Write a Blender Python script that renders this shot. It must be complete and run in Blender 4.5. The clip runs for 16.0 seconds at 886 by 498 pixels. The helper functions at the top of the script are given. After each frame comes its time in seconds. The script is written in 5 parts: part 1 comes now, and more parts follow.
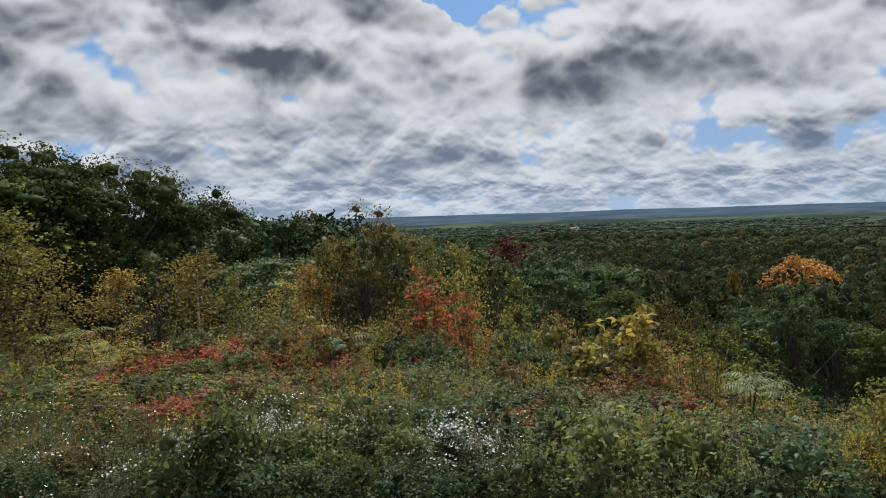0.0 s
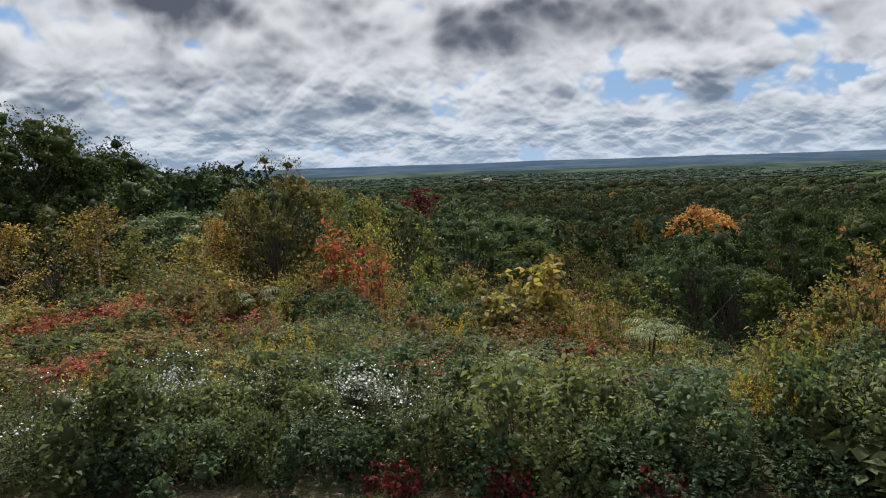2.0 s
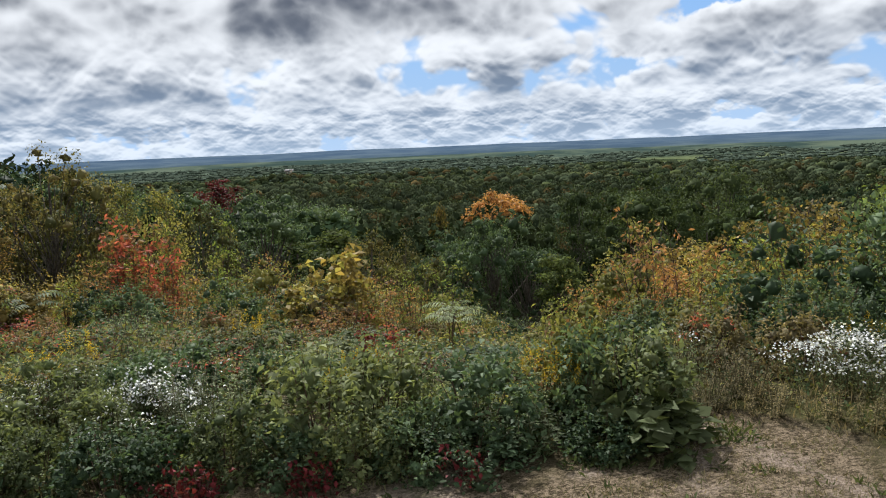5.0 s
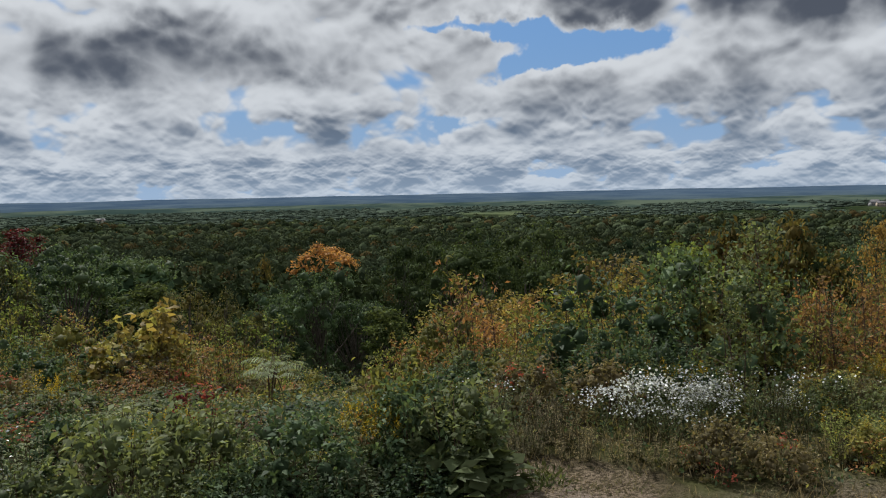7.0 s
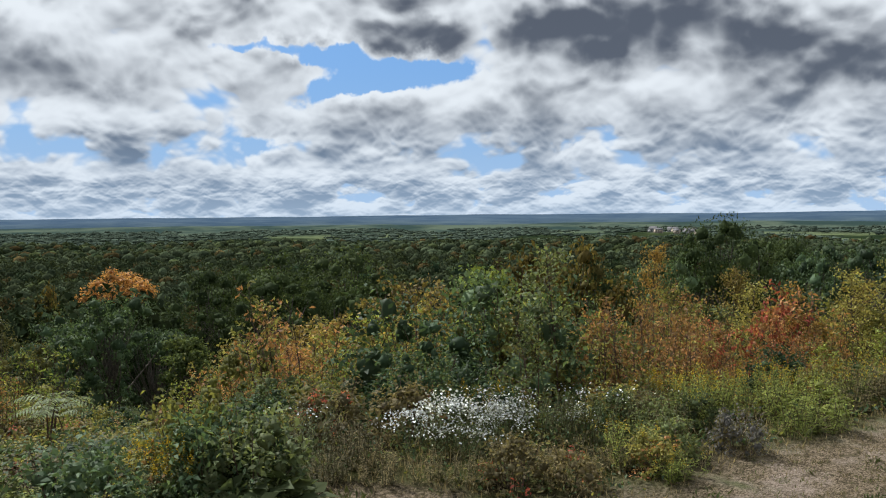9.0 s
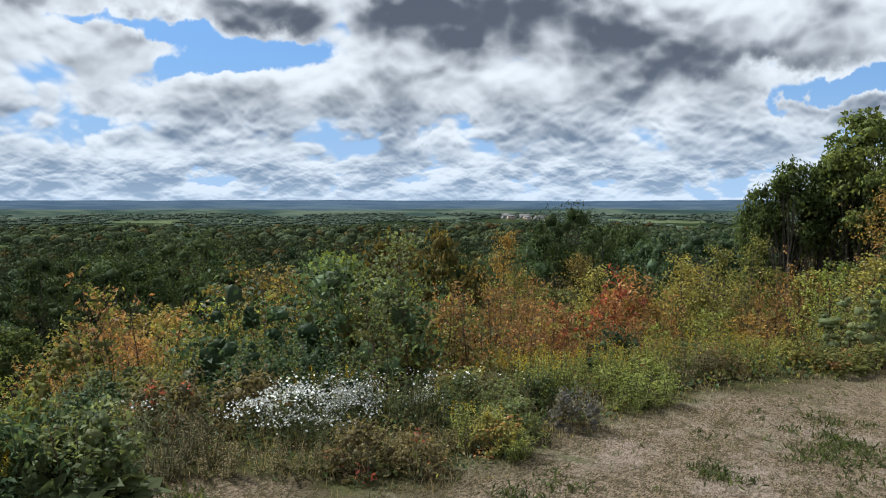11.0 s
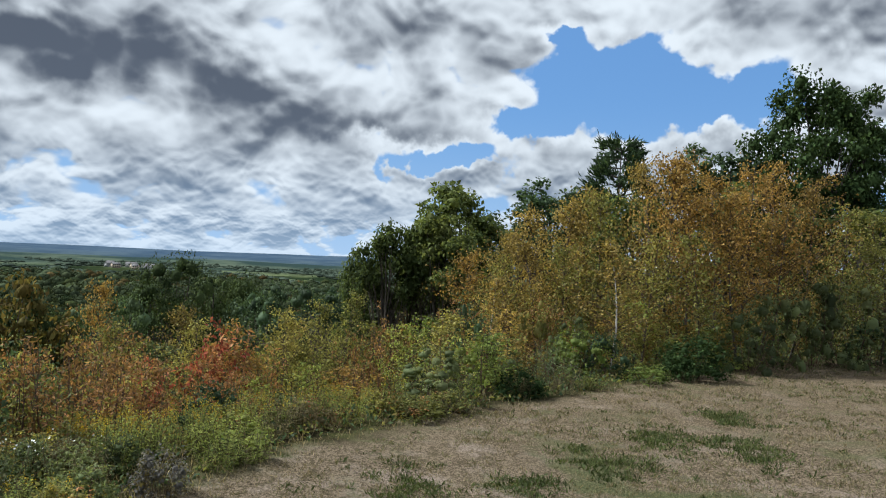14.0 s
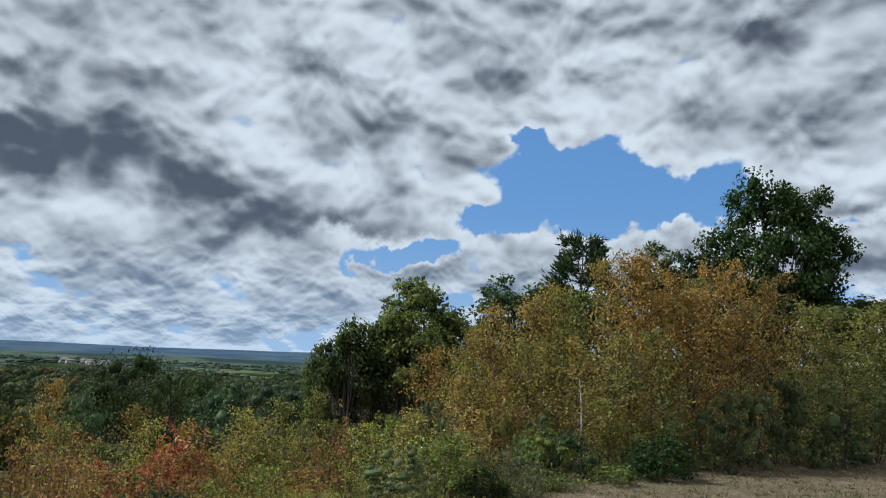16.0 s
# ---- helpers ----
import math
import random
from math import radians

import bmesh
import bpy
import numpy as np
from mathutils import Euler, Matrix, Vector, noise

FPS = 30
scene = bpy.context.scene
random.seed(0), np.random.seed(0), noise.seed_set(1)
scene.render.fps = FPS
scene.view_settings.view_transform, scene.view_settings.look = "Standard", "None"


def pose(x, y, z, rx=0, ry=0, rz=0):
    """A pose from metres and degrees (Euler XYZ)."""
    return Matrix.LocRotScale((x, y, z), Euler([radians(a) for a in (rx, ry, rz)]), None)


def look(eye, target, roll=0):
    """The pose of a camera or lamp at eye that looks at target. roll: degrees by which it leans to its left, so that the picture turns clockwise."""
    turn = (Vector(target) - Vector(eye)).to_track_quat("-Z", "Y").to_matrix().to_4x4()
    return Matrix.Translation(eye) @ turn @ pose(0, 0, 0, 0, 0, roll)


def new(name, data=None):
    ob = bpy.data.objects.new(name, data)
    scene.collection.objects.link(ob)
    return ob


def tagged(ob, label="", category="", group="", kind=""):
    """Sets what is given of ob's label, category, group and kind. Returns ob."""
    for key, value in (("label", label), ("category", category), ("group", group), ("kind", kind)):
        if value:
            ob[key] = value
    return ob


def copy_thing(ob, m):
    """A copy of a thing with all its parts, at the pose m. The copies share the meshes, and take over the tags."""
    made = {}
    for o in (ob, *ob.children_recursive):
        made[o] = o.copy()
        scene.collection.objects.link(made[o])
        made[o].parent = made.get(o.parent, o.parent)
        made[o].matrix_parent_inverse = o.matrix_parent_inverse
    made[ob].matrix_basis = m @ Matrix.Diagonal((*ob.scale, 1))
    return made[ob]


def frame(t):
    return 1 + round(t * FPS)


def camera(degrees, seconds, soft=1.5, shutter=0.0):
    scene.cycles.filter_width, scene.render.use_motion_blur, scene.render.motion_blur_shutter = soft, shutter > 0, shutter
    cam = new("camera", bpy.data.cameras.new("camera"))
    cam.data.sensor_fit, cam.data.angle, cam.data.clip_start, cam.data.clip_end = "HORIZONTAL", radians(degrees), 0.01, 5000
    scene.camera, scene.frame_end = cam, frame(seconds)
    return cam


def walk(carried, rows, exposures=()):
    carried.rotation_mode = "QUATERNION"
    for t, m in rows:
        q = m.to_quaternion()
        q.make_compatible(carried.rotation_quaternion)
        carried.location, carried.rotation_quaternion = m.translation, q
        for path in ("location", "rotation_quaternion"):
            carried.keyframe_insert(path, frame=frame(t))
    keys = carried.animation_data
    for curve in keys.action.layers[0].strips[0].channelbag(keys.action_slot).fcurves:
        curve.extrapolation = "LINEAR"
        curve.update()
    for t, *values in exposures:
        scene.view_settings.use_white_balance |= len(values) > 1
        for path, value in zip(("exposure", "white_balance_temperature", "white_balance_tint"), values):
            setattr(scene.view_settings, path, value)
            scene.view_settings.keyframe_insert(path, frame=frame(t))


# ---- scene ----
EYE = 2.2
cam = camera(58.5, 16.0, soft=1.1)
PATH = [
    (0, (0.078, -0.105, 2.226), (0.0778, 1.8935, 2.1419), -1.80),
    (0.5, (0.091, -0.089, 2.247), (0.1161, 1.9081, 2.1378), -1.77),
    (1, (0.103, -0.082, 2.240), (0.1654, 1.9121, 2.0991), -1.68),
    (1.5, (0.120, -0.074, 2.232), (0.2439, 1.9145, 2.0559), -1.82),
    (2, (0.137, -0.065, 2.225), (0.3492, 1.9123, 2.0121), -1.88),
    (2.5, (0.156, -0.055, 2.212), (0.4429, 1.9062, 1.9471), -2.13),
    (3, (0.170, -0.044, 2.204), (0.5244, 1.8972, 1.8750), -2.53),
    (3.5, (0.185, -0.035, 2.209), (0.6118, 1.8879, 1.8623), -2.64),
    (4, (0.198, -0.032, 2.212), (0.7122, 1.8732, 1.8883), -2.67),
    (6.5, (0.249, -0.078, 2.205), (1.2160, 1.6651, 2.0401), -1.57),
    (7, (0.262, -0.079, 2.212), (1.3441, 1.5978, 2.0738), -1.23),
    (7.5, (0.269, -0.080, 2.212), (1.4673, 1.5174, 2.0998), -0.90),
    (8, (0.283, -0.096, 2.214), (1.5973, 1.4089, 2.1224), -0.80),
    (8.5, (0.295, -0.105, 2.217), (1.6907, 1.3245, 2.1345), -0.79),
    (11, (0.403, -0.137, 2.199), (2.0761, 0.9524, 2.0768), 0.01),
    (11.5, (0.424, -0.166, 2.192), (2.1849, 0.7754, 2.0712), -0.46),
    (12, (0.438, -0.202, 2.185), (2.2752, 0.5791, 2.0664), -0.52),
    (12.5, (0.457, -0.233, 2.190), (2.3543, 0.3898, 2.0770), -0.07),
    (13, (0.471, -0.251, 2.198), (2.4081, 0.2379, 2.1107), 0.61),
    (13.5, (0.484, -0.267, 2.205), (2.4539, 0.0778, 2.1725), 1.63),
    (14, (0.497, -0.277, 2.216), (2.4862, -0.0762, 2.2474), 2.52),
    (14.5, (0.502, -0.287, 2.229), (2.4975, -0.1931, 2.3219), 3.20),
    (15, (0.515, -0.304, 2.238), (2.5090, -0.2937, 2.3892), 3.36),
    (15.5, (0.516, -0.312, 2.242), (2.5066, -0.3243, 2.4386), 3.13),
    (16, (0.494, -0.301, 2.232), (2.4711, -0.1791, 2.5073), 2.47),
]
EXPOSURES = [(0.0, -0.05, 6500, 10), (1.5, 0.03, 6500, 10), (2.5, 0.1, 6500, 10), (3.0, 0.3, 6500, 10), (3.5, 0.46, 6500, 10), (4.2, 0.48, 6450, 10), (6.3, -0.12, 6400, 9), (7.0, -0.24, 6400, 9), (7.5, 0.0, 6380, 9), (8.5, 0.12, 6300, 8), (11.0, 0.25, 6150, 7), (13.5, 0.22, 6050, 6), (15.0, 0.04, 5980, 5), (16.0, -0.06, 5850, 5)]
walk(cam, [(t, look(eye, target, roll)) for t, eye, target, roll in PATH], EXPOSURES)

# ---- light ----
SUN_AZ, SUN_EL = 8.0, 47.0
sun = new("sun", bpy.data.lights.new("sun", "SUN"))
sun.data.energy, sun.data.angle, sun.data.color = 5.0, radians(2.5), (1.0, 0.965, 0.92)
sun_way = Vector((math.sin(radians(SUN_AZ)) * math.cos(radians(SUN_EL)), math.cos(radians(SUN_AZ)) * math.cos(radians(SUN_EL)), math.sin(radians(SUN_EL))))
sun.matrix_basis = look(sun_way * 100, (0, 0, 0))


class Nodes:
    """Short hand for node trees."""

    def __init__(self, tree):
        self.tree = tree
        tree.nodes.clear()

    def add(self, kind, **fields):
        node = self.tree.nodes.new(kind)
        for key, value in fields.items():
            if key == "operation":
                node.operation = value
            elif key == "blend_type":
                node.blend_type = value
            elif key == "data_type":
                node.data_type = value
        return node

    def link(self, value, socket):
        if isinstance(value, bpy.types.NodeSocket):
            self.tree.links.new(value, socket)
        elif isinstance(value, (tuple, list)) and len(value) == 3 and socket.type == "RGBA":
            socket.default_value = (*value, 1.0)
        else:
            socket.default_value = value

    def math(self, operation, a, b=0.0, clamp=False):
        node = self.add("ShaderNodeMath", operation=operation)
        node.use_clamp = clamp
        self.link(a, node.inputs[0])
        self.link(b, node.inputs[1])
        return node.outputs[0]

    def vmath(self, operation, a, b=(0, 0, 0)):
        node = self.add("ShaderNodeVectorMath", operation=operation)
        self.link(a, node.inputs[0])
        self.link(b, node.inputs[1])
        return node.outputs["Value"] if operation in ("LENGTH", "DOT_PRODUCT") else node.outputs["Vector"]

    def step(self, value, low, high, a=0.0, b=1.0):
        node = self.add("ShaderNodeMapRange")
        node.interpolation_type = "SMOOTHSTEP"
        for socket, v in zip(node.inputs, (value, low, high, a, b)):
            self.link(v, socket)
        return node.outputs[0]

    def mix(self, factor, a, b, blend_type="MIX"):
        node = self.add("ShaderNodeMix", data_type="RGBA", blend_type=blend_type)
        self.link(factor, node.inputs[0])
        self.link(a, node.inputs[6])
        self.link(b, node.inputs[7])
        return node.outputs[2]

    def noise(self, vector, scale, detail=4.0, rough=0.55, color=False):
        node = self.add("ShaderNodeTexNoise")
        self.link(vector, node.inputs["Vector"])
        node.inputs["Scale"].default_value = scale
        node.inputs["Detail"].default_value = detail
        node.inputs["Roughness"].default_value = rough
        return node.outputs[1 if color else 0]

    def combine(self, x, y, z):
        node = self.add("ShaderNodeCombineXYZ")
        for socket, v in zip(node.inputs, (x, y, z)):
            self.link(v, socket)
        return node.outputs[0]


def make_world():
    """Blue sky with layers of broken cumulus: dark flat bases, bright sides and rims."""
    world = bpy.data.worlds.new("sky")
    scene.world = world
    world.use_nodes = True
    n = Nodes(world.node_tree)
    sky = n.add("ShaderNodeTexSky")
    sky.sky_type, sky.sun_disc = "NISHITA", False
    sky.sun_elevation, sky.sun_rotation = radians(SUN_EL), radians(SUN_AZ)
    blue = n.mix(1.0, n.vmath("MULTIPLY", sky.outputs[0], (SKY, SKY, SKY)), (0.62, 0.86, 1.12), "MULTIPLY")
    way = n.vmath("NORMALIZE", n.add("ShaderNodeTexCoord").outputs["Generated"])
    sep = n.add("ShaderNodeSeparateXYZ")
    n.link(way, sep.inputs[0])
    x, y, z = sep.outputs
    up = n.math("MAXIMUM", z, 0.0)
    az = n.math("MULTIPLY", n.math("ARCTAN2", x, y), 57.2958)
    el = n.math("MULTIPLY", n.math("ARCSINE", z), 57.2958)
    # the big clouds: bells of azimuth, elevation, half widths and weight, their outlines broken up by two sizes of noise
    tear = n.vmath("ADD", n.vmath("MULTIPLY", n.noise(way, 9.0, 5.0, 0.6, color=True), (9.0, 6.5, 0.0)), n.combine(az, el, 0.0))
    tear = n.vmath("SUBTRACT", tear, (4.5, 3.25, 0.0))

    def bells(rows):
        total = 0.0
        for a, e, wa, we, w in rows:
            q = n.vmath("DIVIDE", n.vmath("SUBTRACT", tear, (a, e, 0.0)), (wa, we, 1.0))
            far = n.vmath("DOT_PRODUCT", q, q)
            total = n.math("ADD", total, n.math("MULTIPLY", n.math("POWER", 0.3679, far), w))
        return total

    bias, tone = bells(HOLES), bells(SHADES)
    # three sizes of cloud, smaller towards the horizon; each is looked up here and a little higher, for the lit tops
    high, low = n.step(el, 4.5, 9.0), n.step(el, 1.6, 4.2)

    def cells(vector, scale):
        node = n.add("ShaderNodeTexVoronoi")
        node.feature = "SMOOTH_F1"
        n.link(vector, node.inputs["Vector"])
        for key, value in (("Scale", scale), ("Detail", 2.4), ("Roughness", 0.42), ("Lacunarity", 2.3), ("Smoothness", 0.35)):
            node.inputs[key].default_value = value
        return node.outputs["Distance"]

    def density(lift, puffs):
        """The broad mass of cloud, or the round puffs on it, a lift above the way looked."""
        found = []
        for size, tall, rise, seed in ((13.0, 2.1, 0.010, 9.0), (6.6, 1.6, 0.022, 5.0), (3.8, 1.35, 0.045, 2.0)):
            q = n.combine(n.math("MULTIPLY", x, size), n.math("ADD", n.math("MULTIPLY", y, size), seed), n.math("MULTIPLY", n.math("ADD", z, rise * lift), size * tall))
            if puffs:
                wobble = n.vmath("MULTIPLY", n.noise(q, 2.0, 2.5, 0.5, color=True), (0.3, 0.3, 0.3))
                found.append(n.math("SUBTRACT", 0.42, cells(n.vmath("ADD", q, wobble), 2.6)))
            else:
                found.append(n.noise(q, 1.0, 3.2, 0.42))
        d = n.math("ADD", found[0], n.math("MULTIPLY", low, n.math("SUBTRACT", found[1], found[0])))
        return n.math("ADD", d, n.math("MULTIPLY", high, n.math("SUBTRACT", found[2], d)))

    broad, above, puff, puff_above = density(0.0, False), density(1.0, False), density(0.0, True), density(0.22, True)
    upper = n.step(el, 4.5, 8.5)
    lumps = n.noise(way, 11.0, 6.5, 0.6)
    low_mass = n.math("SUBTRACT", n.math("ADD", n.math("ADD", broad, n.math("MULTIPLY", puff, PUFF)), n.math("ADD", bias, n.step(el, 7.5, 2.0, 0.0, 0.06))), COVER)
    high_mass = n.math("ADD", n.math("ADD", n.math("MULTIPLY", n.math("SUBTRACT", broad, 0.5), 0.35), n.math("MULTIPLY", puff, 0.55)), n.math("ADD", bias, FILL))
    mass = n.math("ADD", low_mass, n.math("MULTIPLY", upper, n.math("SUBTRACT", high_mass, low_mass)))
    cover = n.step(mass, -0.02, 0.085)
    slope, knobs = n.math("SUBTRACT", broad, above), n.math("SUBTRACT", puff, puff_above)
    depth = n.math("SUBTRACT", n.math("ADD", n.math("ADD", broad, n.math("MULTIPLY", puff, PUFF * 1.1)), n.math("MULTIPLY", bias, 0.8)), COVER)
    low_dark = n.math("SUBTRACT", n.math("SQRT", n.step(depth, -0.08, 0.58)), n.math("MULTIPLY", n.math("ADD", slope, n.math("MULTIPLY", knobs, 0.45)), RELIEF))
    high_dark = n.math("ADD", n.math("MULTIPLY", n.math("SUBTRACT", lumps, 0.5), 0.7), n.math("ADD", tone, GREY))
    high_dark = n.math("MULTIPLY", high_dark, n.step(mass, -0.02, 0.4, 0.1, 1.0))
    high_dark = n.math("SUBTRACT", high_dark, n.math("ADD", n.math("MULTIPLY", slope, 0.8), n.math("MULTIPLY", knobs, 1.9)))
    dark = n.math("ADD", low_dark, n.math("MULTIPLY", upper, n.math("SUBTRACT", high_dark, low_dark)))
    dark = n.step(n.math("ADD", dark, n.math("MULTIPLY", n.math("SUBTRACT", 1.0, upper), 0.13)), -0.14, 1.3)
    shade = n.mix(n.step(el, 1.5, 9.0), LOW_DARK, DARK)
    cloud = n.mix(dark, BRIGHT, shade)
    blue = n.mix(n.step(el, 0.0, 14.0, 1.0, 0.6), blue, n.mix(n.step(el, 0.0, 12.0), (0.30, 0.46, 0.70), (0.17, 0.34, 0.66)))
    both = n.mix(cover, blue, cloud)
    haze = n.math("EXPONENT", n.math("MULTIPLY", up, -17.0))
    both = n.mix(n.math("MULTIPLY", haze, 0.5), both, HAZE)
    back = n.add("ShaderNodeBackground")
    n.link(both, back.inputs[0])
    back.inputs[1].default_value = 1.0
    out = n.add("ShaderNodeOutputWorld")
    n.link(back.outputs[0], out.inputs[0])


SKY, COVER, RELIEF, PUFF, GREY, FILL = 0.095, 0.245, 4.4, 0.32, 0.58, 0.5
LOW_DARK = (0.115, 0.165, 0.25)
BRIGHT, DARK, HAZE = (0.76, 0.785, 0.82), (0.09, 0.104, 0.136), (0.48, 0.61, 0.78)
# dark undersides (positive) and sunlit tops (negative)
SHADES = [
    (-20, 10.6, 11, 1.6, 0.82), (-9, 10.2, 6, 1.4, 0.38), (-12, 15.4, 7, 1.7, 0.82), (-14, 12.6, 9, 0.7, -0.3), (-24, 7.0, 5, 1.0, 0.55), (-12, 7.0, 3, 0.8, 0.44), (0.5, 8.0, 3, 1.2, 0.33),
    (9, 10.0, 5, 2.0, 0.76), (8, 13.2, 5, 0.8, -0.5), (21, 9.4, 7, 1.8, 0.68), (20, 13, 6, 1.0, -0.2), (12, 6.6, 20, 0.6, -0.25),
    (33, 7.8, 5, 1.1, 0.49), (31, 10.6, 5, 0.9, -0.4), (48, 12.8, 8, 1.6, 0.68), (61, 12.0, 6, 2.0, 0.44), (51, 6.6, 5, 0.9, 0.38), (46, 9.0, 5, 1.0, -0.35), (60, 8.8, 5, 0.8, -0.15),
    (66, 11.6, 8, 2.2, 0.60), (77, 8.9, 8, 1.3, 0.66), (84, 11.5, 5, 2.0, 0.49), (60, 17, 6, 3.0, 0.38), (62, 14.2, 6, 1.6, 0.33), (72, 17.5, 3.5, 3.0, -0.4), (80, 12.2, 2.2, 0.9, -0.4),
    (80, 15.5, 4, 2.0, 0.33), (90, 19.5, 3, 2.0, 0.13), (98, 20, 4, 2.5, -0.2), (110, 17.2, 6, 1.8, 0.46), (112, 13.2, 5, 0.8, -0.3), (110, 22, 5, 2, 0.27), (115, 7.6, 4, 1.0, 0.22),
]
# breaks of blue between the clouds (negative)
HOLES = [
    (2, 15.2, 3.5, 0.9, -0.48), (41.5, 9.8, 3.6, 1.7, -0.70), (35.5, 12.2, 4.5, 0.8, -0.48), (35, 5.8, 2.6, 0.8, -0.2), (46, 11.0, 2.4, 0.8, -0.28),
    (96, 13.0, 5.5, 2.7, -0.8), (83, 7.8, 6, 0.9, -0.5), (90, 10.2, 3, 1.3, -0.5), (92, 16.4, 2.2, 0.8, -0.42), (103, 11.0, 4.5, 1.6, -0.6),
    (92, 5.4, 3, 0.6, 0.1), (86, 6.2, 4, 1.0, 0.24), (94.6, 7.6, 4, 1.0, 0.2), (101.5, 8.0, 2.6, 0.7, 0.3), (95, 13.8, 2.0, 0.9, 0.2), (116, 8.0, 4, 1.7, 0.3), (115.5, 11.0, 3, 0.7, -0.42),
]
make_world()

# ---- materials ----


def surface(name):
    mat = bpy.data.materials.new(name)
    mat.use_nodes = True
    n = Nodes(mat.node_tree)
    return mat, n


def finish(n, shader):
    out = n.add("ShaderNodeOutputMaterial")
    n.link(shader, out.inputs[0])


def principled(n, color, rough, normal=None, gloss=0.3):
    b = n.add("ShaderNodeBsdfPrincipled")
    n.link(color, b.inputs["Base Color"])
    n.link(rough, b.inputs["Roughness"])
    b.inputs["Specular IOR Level"].default_value = gloss
    if normal is not None:
        n.link(normal, b.inputs["Normal"])
    return b.outputs[0]


def bump(n, height, strength, distance):
    b = n.add("ShaderNodeBump")
    b.inputs["Strength"].default_value, b.inputs["Distance"].default_value = strength, distance
    n.link(height, b.inputs["Height"])
    return b.outputs[0]


def foliage(name, colors, through_light=0.45, rough=0.6, patch=0.5, speck=0.45, gloss=0.12):
    """Leaves: a colour for each leaf out of the given ones, patches of lighter and darker growth, light through the blade."""
    mat, n = surface(name)
    ramp = n.add("ShaderNodeValToRGB")
    ramp.color_ramp.interpolation = "LINEAR"
    while len(ramp.color_ramp.elements) < len(colors):
        ramp.color_ramp.elements.new(0.5)
    for k, (e, c) in enumerate(zip(ramp.color_ramp.elements, colors)):
        e.position, e.color = k / max(1, len(colors) - 1), (*c, 1)
    each = n.add("ShaderNodeNewGeometry").outputs["Random Per Island"]
    info = n.add("ShaderNodeObjectInfo")
    where = n.add("ShaderNodeTexCoord").outputs["Object"]
    spots = n.noise(where, patch, 3.0)
    pick = n.math("ADD", n.math("MULTIPLY", each, speck), n.math("MULTIPLY", info.outputs["Random"], 0.5 if gloss else 0.2))
    pick = n.math("ADD", pick, n.math("MULTIPLY", n.math("SUBTRACT", spots, 0.45), 1.0), clamp=True)
    n.link(pick, ramp.inputs[0])
    lot = n.math("FRACT", n.math("MULTIPLY", each, 37.7))
    value = n.math("MULTIPLY", n.math("ADD", 0.66, n.math("MULTIPLY", n.math("MULTIPLY", lot, lot), 0.95)), n.math("ADD", 0.8, n.math("MULTIPLY", info.outputs["Random"], 0.4)))
    color = n.mix(1.0, ramp.outputs[0], n.combine(value, value, value), "MULTIPLY")
    face = principled(n, color, rough, gloss=gloss)
    thin = n.add("ShaderNodeBsdfTranslucent")
    n.link(n.mix(1.0, color, (1.25, 1.2, 0.7), "MULTIPLY"), thin.inputs[0])
    both = n.add("ShaderNodeMixShader")
    both.inputs[0].default_value = through_light
    n.link(face, both.inputs[1])
    n.link(thin.outputs[0], both.inputs[2])
    finish(n, both.outputs[0])
    return mat


def bark(name, a, b, scale=9.0):
    mat, n = surface(name)
    where = n.add("ShaderNodeTexCoord").outputs["Object"]
    long = n.vmath("MULTIPLY", where, (1.0, 1.0, 0.25))
    rough = n.noise(long, scale, 5.0, 0.65)
    color = n.mix(n.step(rough, 0.38, 0.62), a, b)
    finish(n, principled(n, color, 0.85, bump(n, rough, 0.6, 0.02)))
    return mat


def plain(name, a, b, rough=0.7, scale=2.0):
    mat, n = surface(name)
    where = n.add("ShaderNodeTexCoord").outputs["Object"]
    f = n.noise(where, scale, 5.0, 0.6)
    finish(n, principled(n, n.mix(n.step(f, 0.35, 0.65), a, b), rough))
    return mat


